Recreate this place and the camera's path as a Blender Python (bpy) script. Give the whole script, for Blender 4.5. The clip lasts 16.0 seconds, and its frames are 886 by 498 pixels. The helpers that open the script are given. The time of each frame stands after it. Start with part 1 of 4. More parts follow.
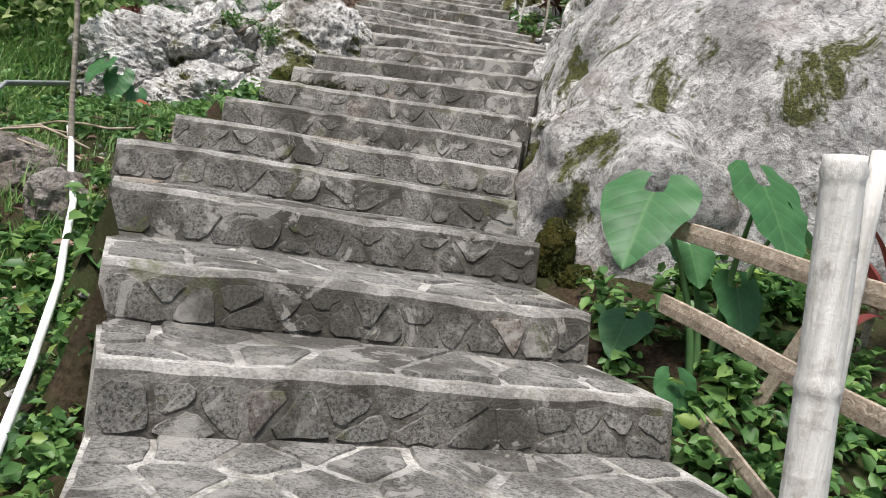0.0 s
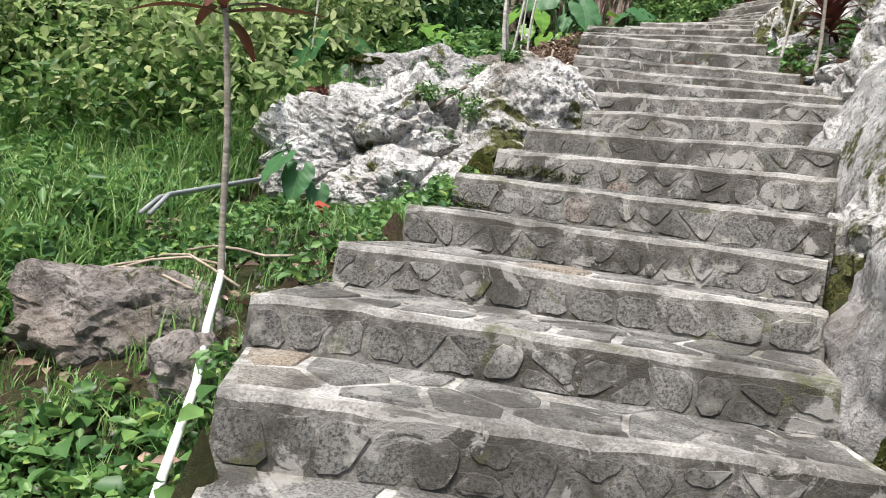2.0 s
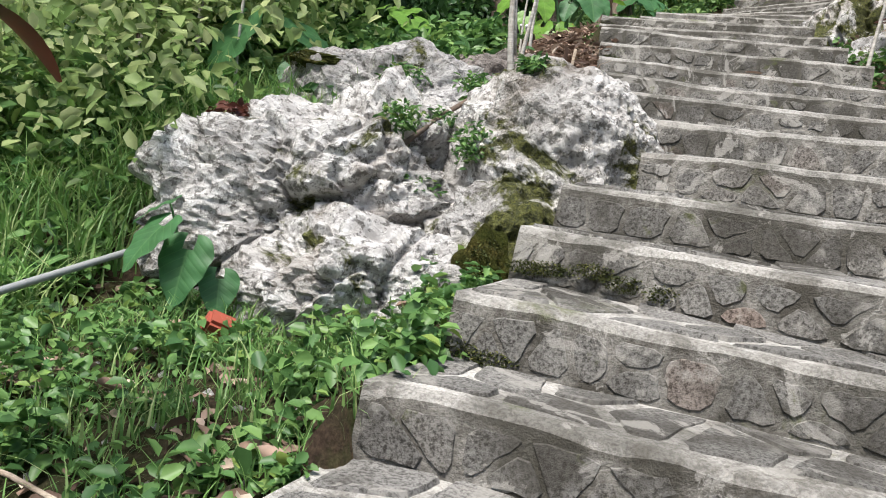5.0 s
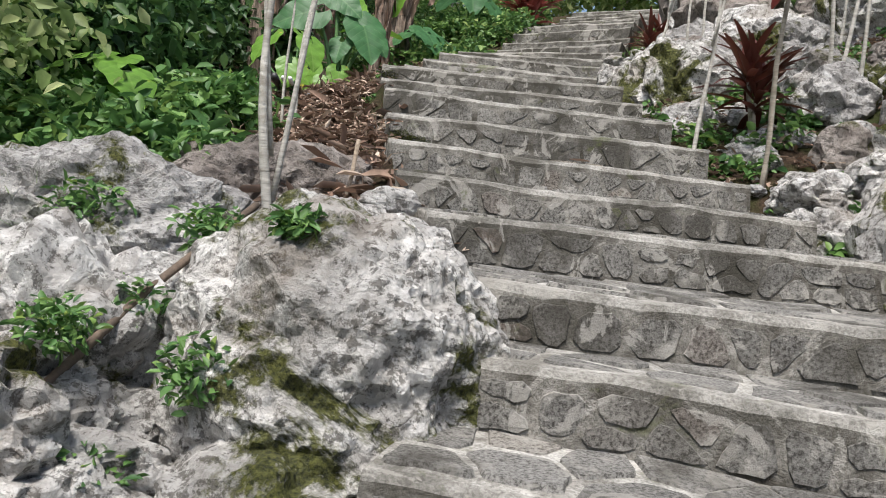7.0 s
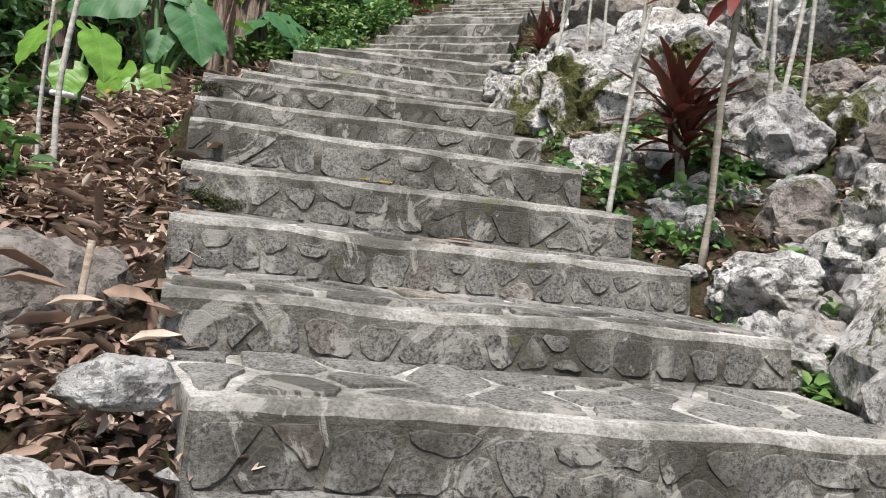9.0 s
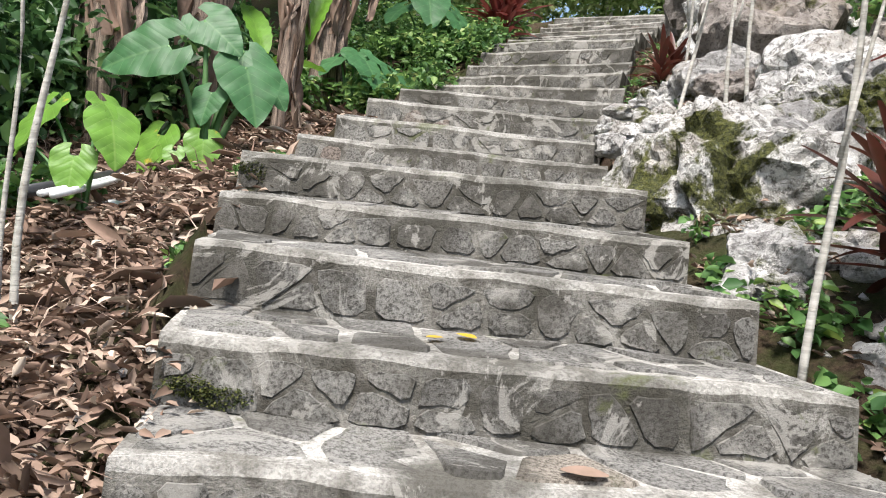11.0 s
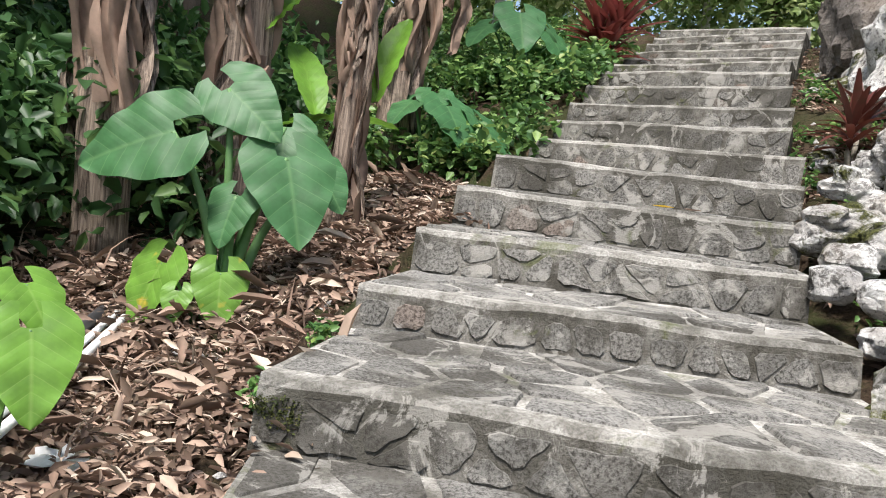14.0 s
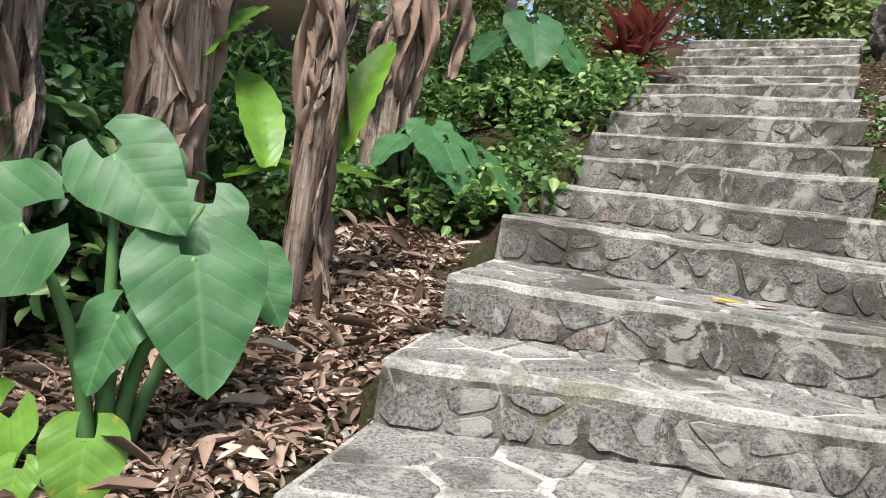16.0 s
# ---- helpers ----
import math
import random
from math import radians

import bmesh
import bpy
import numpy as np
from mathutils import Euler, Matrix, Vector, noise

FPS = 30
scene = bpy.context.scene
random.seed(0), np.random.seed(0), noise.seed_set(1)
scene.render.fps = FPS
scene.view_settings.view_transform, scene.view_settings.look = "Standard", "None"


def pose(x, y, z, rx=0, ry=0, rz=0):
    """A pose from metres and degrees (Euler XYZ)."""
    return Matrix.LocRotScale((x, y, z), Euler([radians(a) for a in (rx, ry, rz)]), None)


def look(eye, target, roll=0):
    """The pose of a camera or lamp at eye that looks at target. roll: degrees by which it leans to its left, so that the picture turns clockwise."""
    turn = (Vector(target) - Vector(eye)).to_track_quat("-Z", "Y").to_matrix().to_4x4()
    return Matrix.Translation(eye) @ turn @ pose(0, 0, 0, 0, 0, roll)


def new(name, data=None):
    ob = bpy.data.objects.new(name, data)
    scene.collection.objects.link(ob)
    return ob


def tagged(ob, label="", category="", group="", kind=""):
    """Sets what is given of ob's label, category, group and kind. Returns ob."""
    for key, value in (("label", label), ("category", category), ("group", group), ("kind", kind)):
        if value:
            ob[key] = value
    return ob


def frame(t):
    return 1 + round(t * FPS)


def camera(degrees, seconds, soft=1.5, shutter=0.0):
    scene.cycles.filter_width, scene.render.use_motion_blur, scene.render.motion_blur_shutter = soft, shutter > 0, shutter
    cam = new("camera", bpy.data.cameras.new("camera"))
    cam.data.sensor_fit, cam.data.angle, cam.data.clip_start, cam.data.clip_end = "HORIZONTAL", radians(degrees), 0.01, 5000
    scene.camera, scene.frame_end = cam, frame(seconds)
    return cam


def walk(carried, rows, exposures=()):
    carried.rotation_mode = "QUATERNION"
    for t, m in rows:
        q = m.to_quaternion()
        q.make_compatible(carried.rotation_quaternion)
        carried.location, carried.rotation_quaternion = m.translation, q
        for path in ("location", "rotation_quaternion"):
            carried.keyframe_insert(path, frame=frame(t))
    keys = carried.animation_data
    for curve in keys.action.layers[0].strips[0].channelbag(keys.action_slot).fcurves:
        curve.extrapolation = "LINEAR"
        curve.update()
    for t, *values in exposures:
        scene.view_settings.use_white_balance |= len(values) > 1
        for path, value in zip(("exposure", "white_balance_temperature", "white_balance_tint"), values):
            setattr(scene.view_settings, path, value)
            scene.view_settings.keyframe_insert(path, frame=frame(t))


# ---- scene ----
cam = camera(59.3, 16.0, soft=1.0)
# seconds, place, turn
PATH = [
    (0, 0.000, 0.000, 0.683, 85.69, -9.13, -0.75),
    (0.5, -0.009, 0.202, 0.758, 85.42, -8.38, 8.85),
    (1, -0.100, 0.570, 0.870, 85.93, -8.70, 13.31),
    (1.5, -0.134, 0.931, 0.932, 85.75, -8.33, 14.01),
    (2, -0.172, 1.200, 1.104, 85.54, -7.26, 15.64),
    (2.5, -0.323, 1.492, 1.180, 86.23, -7.99, 16.36),
    (3, -0.439, 1.738, 1.214, 84.48, -9.31, 16.17),
    (5.5, -0.889, 3.223, 1.639, 84.80, -7.34, 10.64),
    (6, -1.004, 3.599, 1.809, 85.28, -7.68, 3.09),
    (6.5, -0.990, 3.947, 1.898, 85.91, -7.76, -2.37),
    (7, -0.970, 4.220, 2.050, 87.26, -6.85, -3.33),
    (7.5, -0.993, 4.553, 2.142, 87.78, -6.54, -7.76),
    (8, -0.910, 4.849, 2.236, 88.30, -7.00, -14.12),
    (10.5, -0.614, 6.202, 2.816, 84.72, -6.43, -6.11),
    (11, -0.596, 6.432, 2.900, 86.63, -6.21, -4.54),
    (11.5, -0.577, 6.655, 3.064, 85.56, -6.29, 0.81),
    (12, -0.653, 6.904, 3.098, 84.64, -5.17, 4.04),
    (12.5, -0.684, 7.168, 3.207, 84.93, -5.24, 0.66),
    (13, -0.654, 7.462, 3.359, 85.10, -5.75, -2.01),
    (13.5, -0.743, 7.685, 3.395, 84.77, -6.28, -0.43),
    (14, -0.817, 7.945, 3.522, 85.29, -6.91, -0.01),
    (14.5, -0.787, 8.226, 3.633, 85.26, -6.62, -0.77),
    (15, -0.757, 8.425, 3.719, 84.86, -6.37, -0.24),
    (15.5, -0.780, 8.736, 3.805, 85.26, -7.39, 0.11),
    (16, -0.769, 8.941, 3.838, 85.12, -7.21, 0.79),
]
walk(cam, [(t, pose(*p)) for t, *p in PATH],
     [(0, 1.02), (1.5, 1.27), (2.5, 1.4), (5.5, 1.2), (7.5, .98), (8, 1.0), (11, 1.46), (14.5, 1.42), (16, 1.5)])

# ---- light ----
world = bpy.data.worlds.new("sky")
scene.world = world
world.use_nodes = True
wn, wl = world.node_tree.nodes, world.node_tree.links
sky = wn.new("ShaderNodeTexSky")
sky.sky_type, sky.sun_disc = "NISHITA", False
sky.sun_elevation, sky.sun_rotation = radians(62), radians(205)
sky.dust_density = 3.0
wn["Background"].inputs["Strength"].default_value = 0.085
wl.new(sky.outputs[0], wn["Background"].inputs[0])
sun = new("sun", bpy.data.lights.new("sun", "SUN"))
sun.data.energy, sun.data.angle, sun.data.color = 2.8, radians(16), (1.0, 0.97, 0.94)
sun.matrix_world = look((-4, -9, 22), (0, 0, 0))

# ---- materials ----


def ramp(nt, fac, stops):
    r = nt.nodes.new("ShaderNodeValToRGB")
    r.color_ramp.elements[0].position, r.color_ramp.elements[0].color = stops[0][0], (*stops[0][1], 1)
    r.color_ramp.elements[1].position, r.color_ramp.elements[1].color = stops[-1][0], (*stops[-1][1], 1)
    for p, c in stops[1:-1]:
        e = r.color_ramp.elements.new(p)
        e.color = (*c, 1)
    nt.links.new(fac, r.inputs[0])
    return r.outputs[0]


def noise_out(nt, scale, detail=6, rough=0.6, vec=None, dist=0.0):
    n = nt.nodes.new("ShaderNodeTexNoise")
    n.inputs["Scale"].default_value, n.inputs["Detail"].default_value = scale, detail
    n.inputs["Roughness"].default_value, n.inputs["Distortion"].default_value = rough, dist
    if vec is not None:
        nt.links.new(vec, n.inputs["Vector"])
    return n.outputs[0]


def mix(nt, fac, a, b, mode="MIX"):
    m = nt.nodes.new("ShaderNodeMix")
    m.data_type, m.blend_type = "RGBA", mode
    for sock, v in ((m.inputs[0], fac), (m.inputs[6], a), (m.inputs[7], b)):
        if isinstance(v, (int, float)):
            sock.default_value = v
        elif isinstance(v, tuple):
            sock.default_value = (*v, 1)
        else:
            nt.links.new(v, sock)
    return m.outputs[2]


def maths(nt, op, a, b=0.0, c=None):
    m = nt.nodes.new("ShaderNodeMath")
    m.operation = op
    for sock, v in zip(m.inputs, (a, b, c)):
        if v is None:
            continue
        if isinstance(v, (int, float)):
            sock.default_value = v
        else:
            nt.links.new(v, sock)
    return m.outputs[0]


def base(name, rough=0.9, spec=0.2):
    m = bpy.data.materials.new(name)
    m.use_nodes = True
    nt = m.node_tree
    b = nt.nodes["Principled BSDF"]
    b.inputs["Roughness"].default_value = rough
    b.inputs["Specular IOR Level"].default_value = spec
    geo = nt.nodes.new("ShaderNodeNewGeometry")
    return m, nt, b, geo


def bump(nt, b, h, strength, distance=0.01):
    n = nt.nodes.new("ShaderNodeBump")
    n.inputs["Strength"].default_value, n.inputs["Distance"].default_value = strength, distance
    nt.links.new(h, n.inputs["Height"])
    nt.links.new(n.outputs[0], b.inputs["Normal"])


def step_ramp(nt, v, lo, hi):
    r = nt.nodes.new("ShaderNodeMapRange")
    r.inputs[1].default_value, r.inputs[2].default_value = lo, hi
    nt.links.new(v, r.inputs[0])
    return r.outputs[0]


def stone_material(name, stops, moss=0.0, pale=0.35):
    m, nt, b, geo = base(name, 0.88, 0.25)
    pos = geo.outputs["Position"]
    info = nt.nodes.new("ShaderNodeObjectInfo")
    col = ramp(nt, info.outputs["Random"], stops)
    fine, mid = noise_out(nt, 95, 6, 0.8, pos), noise_out(nt, 7, 6, 0.65, pos)
    col = mix(nt, step_ramp(nt, fine, 0.44, 0.6), mix(nt, 0.28, col, (0.42, 0.41, 0.38)), mix(nt, 0.78, col, (0.02, 0.018, 0.014)))
    col = mix(nt, maths(nt, "MULTIPLY", step_ramp(nt, mid, 0.55, 0.62), pale), col, (0.34, 0.325, 0.29))
    dark = noise_out(nt, 2.6, 5, 0.6, pos)
    col = mix(nt, maths(nt, "MULTIPLY", step_ramp(nt, dark, 0.47, 0.6), 0.75), col, (0.04, 0.036, 0.028))
    chip = noise_out(nt, 4.2, 8, 0.7, pos, 1.2)
    col = mix(nt, maths(nt, "MULTIPLY", step_ramp(nt, chip, 0.56, 0.59), 0.6), col, (0.36, 0.345, 0.31))
    if moss:
        mo = noise_out(nt, 3.3, 7, 0.7, pos, 0.4)
        col = mix(nt, maths(nt, "MULTIPLY", step_ramp(nt, mo, 0.61, 0.67), moss), col, (0.075, 0.082, 0.03))
    nt.links.new(col, b.inputs["Base Color"])
    bump(nt, b, maths(nt, "ADD", fine, maths(nt, "MULTIPLY", mid, 1.5)), 0.7, 0.012)
    return m


def cement_material(name, light, darkc, stain):
    m, nt, b, geo = base(name, 0.95, 0.15)
    pos = geo.outputs["Position"]
    fine, mid = noise_out(nt, 110, 4, 0.7, pos), noise_out(nt, 6, 7, 0.7, pos)
    col = mix(nt, step_ramp(nt, mid, 0.42, 0.6), light, darkc)
    col = mix(nt, maths(nt, "MULTIPLY", step_ramp(nt, fine, 0.45, 0.6), 0.45), col, (0.06, 0.055, 0.045))
    st = noise_out(nt, 2.6, 5, 0.6, pos)
    col = mix(nt, maths(nt, "MULTIPLY", step_ramp(nt, st, 0.47, 0.6), stain), col, (0.05, 0.047, 0.037))
    chip = noise_out(nt, 4.2, 8, 0.7, pos, 1.2)
    col = mix(nt, maths(nt, "MULTIPLY", step_ramp(nt, chip, 0.56, 0.59), 0.6), col, (0.36, 0.345, 0.31))
    mo = noise_out(nt, 2.4, 7, 0.7, pos, 0.5)
    col = mix(nt, maths(nt, "MULTIPLY", step_ramp(nt, mo, 0.6, 0.67), 0.6), col, (0.09, 0.105, 0.03))
    nt.links.new(col, b.inputs["Base Color"])
    bump(nt, b, maths(nt, "ADD", fine, mid), 0.9, 0.012)
    return m


def rock_material(name, light, mid_c, dark, moss=0.7, darkness=0.5, moss_cut=0.6):
    m, nt, b, geo = base(name, 0.92, 0.2)
    pos = geo.outputs["Position"]
    big, med, fine = noise_out(nt, 1.3, 6, 0.65, pos, 0.6), noise_out(nt, 9, 8, 0.72, pos, 0.3), noise_out(nt, 65, 5, 0.75, pos)
    vor = nt.nodes.new("ShaderNodeTexVoronoi")
    vor.feature = "DISTANCE_TO_EDGE"
    vor.inputs["Scale"].default_value = 4.5
    warp = nt.nodes.new("ShaderNodeVectorMath")
    warp.operation = "MULTIPLY_ADD"
    nt.links.new(noise_node_color(nt, 3.0, pos), warp.inputs[0])
    warp.inputs[1].default_value = (0.5, 0.5, 0.5)
    nt.links.new(pos, warp.inputs[2])
    nt.links.new(warp.outputs[0], vor.inputs["Vector"])
    crack = step_ramp(nt, vor.outputs["Distance"], 0.0, 0.035)
    col = mix(nt, step_ramp(nt, med, 0.42, 0.58), mid_c, light)
    col = mix(nt, maths(nt, "MULTIPLY", step_ramp(nt, big, 0.47, 0.58), darkness), col, dark)
    col = mix(nt, maths(nt, "MULTIPLY", step_ramp(nt, noise_out(nt, 110, 5, 0.8, pos), 0.46, 0.6), 0.35), col, mid_c)
    pit = step_ramp(nt, noise_out(nt, 24, 7, 0.78, pos), 0.52, 0.57)
    col = mix(nt, maths(nt, "MULTIPLY", pit, 0.75), col, dark)
    col = mix(nt, maths(nt, "MULTIPLY_ADD", crack, -0.22, 0.22), col, (0.06, 0.055, 0.045))
    brown = noise_out(nt, 2.1, 5, 0.6, pos)
    col = mix(nt, maths(nt, "MULTIPLY", step_ramp(nt, brown, 0.55, 0.63), 0.35), col, (0.24, 0.19, 0.14))
    mo = noise_out(nt, 1.9, 8, 0.72, pos, 0.5)
    col = mix(nt, maths(nt, "MULTIPLY", step_ramp(nt, mo, moss_cut, moss_cut + 0.05), moss), col, mix(nt, step_ramp(nt, fine, 0.38, 0.62), (0.016, 0.021, 0.005), (0.12, 0.125, 0.028)))
    nt.links.new(col, b.inputs["Base Color"])
    h = maths(nt, "ADD", maths(nt, "MULTIPLY", med, 2.0), maths(nt, "ADD", maths(nt, "MULTIPLY", fine, 0.5), maths(nt, "MULTIPLY", crack, 0.15)))
    bump(nt, b, h, 1.0, 0.03)
    return m


def noise_node_color(nt, scale, vec):
    n = nt.nodes.new("ShaderNodeTexNoise")
    n.inputs["Scale"].default_value, n.inputs["Detail"].default_value = scale, 4
    nt.links.new(vec, n.inputs["Vector"])
    return n.outputs["Color"]


def leaf_material(name, stops, rough=0.45, veins=None, thin=0.34, blotch=None):
    m, nt, b, geo = base(name, rough, 0.35)
    col = ramp(nt, geo.outputs["Random Per Island"], stops)
    col = mix(nt, step_ramp(nt, noise_out(nt, 14, 4, 0.6, geo.outputs["Position"]), 0.35, 0.7), col, mix(nt, 0.35, col, (0.015, 0.03, 0.01)))
    if blotch:
        bl = noise_out(nt, 5, 4, 0.6, geo.outputs["Position"])
        col = mix(nt, step_ramp(nt, bl, 0.62, 0.68), col, blotch)
    if veins:
        uv = nt.nodes.new("ShaderNodeUVMap")
        sep = nt.nodes.new("ShaderNodeSeparateXYZ")
        nt.links.new(uv.outputs[0], sep.inputs[0])
        au = maths(nt, "ABSOLUTE", sep.outputs[0])
        slant = maths(nt, "MULTIPLY_ADD", au, -0.75, sep.outputs[1])
        fr = maths(nt, "ABSOLUTE", maths(nt, "SUBTRACT", maths(nt, "FRACT", maths(nt, "MULTIPLY", slant, 5.5)), 0.5))
        v = maths(nt, "MAXIMUM", step_ramp(nt, fr, 0.05, 0.0), step_ramp(nt, au, 0.03, 0.0))
        col = mix(nt, maths(nt, "MULTIPLY", v, 0.26), col, veins)
        bump(nt, b, step_ramp(nt, fr, 0.0, 0.3), 0.1, 0.01)
    nt.links.new(col, b.inputs["Base Color"])
    out = nt.nodes["Material Output"]
    tr = nt.nodes.new("ShaderNodeBsdfTranslucent")
    nt.links.new(col, tr.inputs[0])
    ms = nt.nodes.new("ShaderNodeMixShader")
    ms.inputs[0].default_value = thin
    nt.links.new(b.outputs[0], ms.inputs[1])
    nt.links.new(tr.outputs[0], ms.inputs[2])
    nt.links.new(ms.outputs[0], out.inputs[0])
    return m


def fibre_material(name, a, c, dark, scale=(40, 40, 4), rough=0.85):
    m, nt, b, geo = base(name, rough, 0.2)
    tc = nt.nodes.new("ShaderNodeTexCoord")
    mp = nt.nodes.new("ShaderNodeMapping")
    mp.inputs["Scale"].default_value = scale
    nt.links.new(tc.outputs["Object"], mp.inputs[0])
    s = noise_out(nt, 1.0, 6, 0.65, mp.outputs[0], 0.4)
    p = noise_out(nt, 9, 6, 0.7, tc.outputs["Object"])
    col = mix(nt, step_ramp(nt, s, 0.35, 0.65), a, c)
    col = mix(nt, maths(nt, "MULTIPLY", step_ramp(nt, p, 0.52, 0.66), 0.6), col, dark)
    nt.links.new(col, b.inputs["Base Color"])
    bump(nt, b, maths(nt, "ADD", s, p), 0.7, 0.01)
    return m


def soil_material():
    m, nt, b, geo = base("leaf_mould_soil", 1.0, 0.1)
    pos = geo.outputs["Position"]
    n1, n2, n3 = noise_out(nt, 55, 6, 0.75, pos), noise_out(nt, 5, 6, 0.65, pos), noise_out(nt, 0.9, 5, 0.6, pos)
    col = mix(nt, step_ramp(nt, n1, 0.35, 0.7), (0.03, 0.021, 0.015), (0.12, 0.083, 0.055))
    col = mix(nt, maths(nt, "MULTIPLY", step_ramp(nt, n2, 0.48, 0.62), 0.6), col, (0.05, 0.07, 0.02))
    col = mix(nt, maths(nt, "MULTIPLY", step_ramp(nt, n3, 0.45, 0.6), 0.5), col, (0.04, 0.065, 0.02))
    nt.links.new(col, b.inputs["Base Color"])
    bump(nt, b, n1, 1.0, 0.03)
    return m


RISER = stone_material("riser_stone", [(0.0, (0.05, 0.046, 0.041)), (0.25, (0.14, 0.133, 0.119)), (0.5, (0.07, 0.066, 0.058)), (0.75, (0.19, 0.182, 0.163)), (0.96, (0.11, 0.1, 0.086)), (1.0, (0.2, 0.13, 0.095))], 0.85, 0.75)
# Flagstones and pale mortar: the stronger light on the treads is put into the colour.
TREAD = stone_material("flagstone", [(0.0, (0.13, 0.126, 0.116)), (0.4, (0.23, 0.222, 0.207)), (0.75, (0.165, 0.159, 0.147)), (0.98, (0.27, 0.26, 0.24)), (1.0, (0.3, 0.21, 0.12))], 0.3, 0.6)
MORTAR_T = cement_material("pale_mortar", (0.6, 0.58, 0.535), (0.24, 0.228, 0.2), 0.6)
# Riser mortar, darker than the tread mortar.
MORTAR_R = cement_material("dark_mortar", (0.25, 0.238, 0.212), (0.07, 0.064, 0.053), 0.8)
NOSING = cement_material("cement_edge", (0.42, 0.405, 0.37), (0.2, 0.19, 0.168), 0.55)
LIMESTONE = rock_material("pale_limestone", (0.88, 0.865, 0.83), (0.5, 0.48, 0.455), (0.075, 0.067, 0.056), 0.97, 0.4, 0.54)
MOSSYLIME = rock_material("mossy_limestone", (0.86, 0.84, 0.8), (0.48, 0.46, 0.43), (0.07, 0.062, 0.05), 0.97, 0.4, 0.49)
GREYROCK = rock_material("grey_boulder", (0.66, 0.645, 0.62), (0.38, 0.368, 0.352), (0.13, 0.122, 0.115), 0.97, 0.55, 0.55)
BROWNROCK = rock_material("brown_boulder", (0.42, 0.38, 0.345), (0.26, 0.225, 0.2), (0.08, 0.07, 0.06), 0.8, 0.6, 0.6)
SOIL = soil_material()
HERB = leaf_material("herb_leaf", [(0, (0.05, 0.13, 0.04)), (0.5, (0.12, 0.245, 0.07)), (0.9, (0.2, 0.35, 0.1)), (1, (0.26, 0.36, 0.08))])
GRASS = leaf_material("grass_blade", [(0, (0.12, 0.26, 0.07)), (0.6, (0.22, 0.4, 0.11)), (1, (0.42, 0.5, 0.22))])
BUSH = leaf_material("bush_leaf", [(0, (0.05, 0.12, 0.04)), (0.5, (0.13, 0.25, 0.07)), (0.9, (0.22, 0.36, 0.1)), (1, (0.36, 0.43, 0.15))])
# DARKBUSH and LIGHTBUSH: bush leaf with shade and sunlight put into its colour.
DARKBUSH = leaf_material("shaded_leaf", [(0, (0.025, 0.065, 0.022)), (0.6, (0.055, 0.13, 0.04)), (1, (0.11, 0.2, 0.055))])
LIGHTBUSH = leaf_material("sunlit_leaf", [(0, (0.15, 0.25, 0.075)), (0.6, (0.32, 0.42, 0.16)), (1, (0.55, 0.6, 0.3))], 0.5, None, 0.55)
TARO = leaf_material("taro_leaf", [(0, (0.035, 0.125, 0.045)), (1, (0.075, 0.2, 0.07))], 0.5, (0.2, 0.36, 0.14), 0.3)
TARO_Y = leaf_material("young_taro_leaf", [(0, (0.13, 0.3, 0.04)), (1, (0.2, 0.38, 0.06))], 0.4, (0.35, 0.48, 0.15), 0.35, (0.55, 0.42, 0.06))
PETIOLE = leaf_material("taro_stalk", [(0, (0.09, 0.2, 0.07)), (1, (0.14, 0.27, 0.1))], 0.5, None, 0.1)
REDLEAF = leaf_material("cordyline_leaf", [(0, (0.05, 0.018, 0.014)), (0.6, (0.11, 0.03, 0.022)), (1, (0.22, 0.09, 0.06))], 0.4, None, 0.25)
PINKLEAF = leaf_material("red_cordyline_leaf", [(0, (0.1, 0.025, 0.02)), (0.6, (0.2, 0.045, 0.04)), (1, (0.33, 0.13, 0.1))], 0.4, None, 0.3)
BANANA = leaf_material("banana_leaf", [(0, (0.13, 0.3, 0.03)), (1, (0.2, 0.4, 0.05))], 0.4, (0.3, 0.45, 0.1), 0.4)
DEAD = leaf_material("dead_leaf", [(0, (0.09, 0.055, 0.04)), (0.4, (0.24, 0.155, 0.115)), (0.8, (0.42, 0.3, 0.23)), (1, (0.6, 0.5, 0.4))], 0.85, None, 0.15)
MOSS = leaf_material("dark_moss", [(0, (0.02, 0.026, 0.006)), (0.6, (0.055, 0.065, 0.014)), (1, (0.12, 0.12, 0.03))], 0.9, None, 0.1)
m_, nt_, b_, g_ = base("moss_bed", 1.0, 0.05)
nt_.links.new(mix(nt_, step_ramp(nt_, noise_out(nt_, 120, 5, 0.8, g_.outputs["Position"]), 0.35, 0.65), (0.012, 0.015, 0.004), mix(nt_, step_ramp(nt_, noise_out(nt_, 9, 5, 0.6, g_.outputs["Position"]), 0.4, 0.6), (0.06, 0.068, 0.016), (0.12, 0.1, 0.03))), b_.inputs["Base Color"])
bump(nt_, b_, noise_out(nt_, 90, 5, 0.8, g_.outputs["Position"]), 1.0, 0.02)
MOSSBED = m_
SHEATH = fibre_material("banana_sheath", (0.42, 0.33, 0.26), (0.06, 0.044, 0.036), (0.03, 0.023, 0.02), (75, 75, 3))
BARK = fibre_material("pale_bark", (0.54, 0.52, 0.47), (0.32, 0.3, 0.26), (0.16, 0.14, 0.1), (6, 6, 45))
DULLBARK = fibre_material("grey_brown_stem", (0.36, 0.33, 0.27), (0.22, 0.19, 0.15), (0.1, 0.085, 0.06), (8, 8, 50))
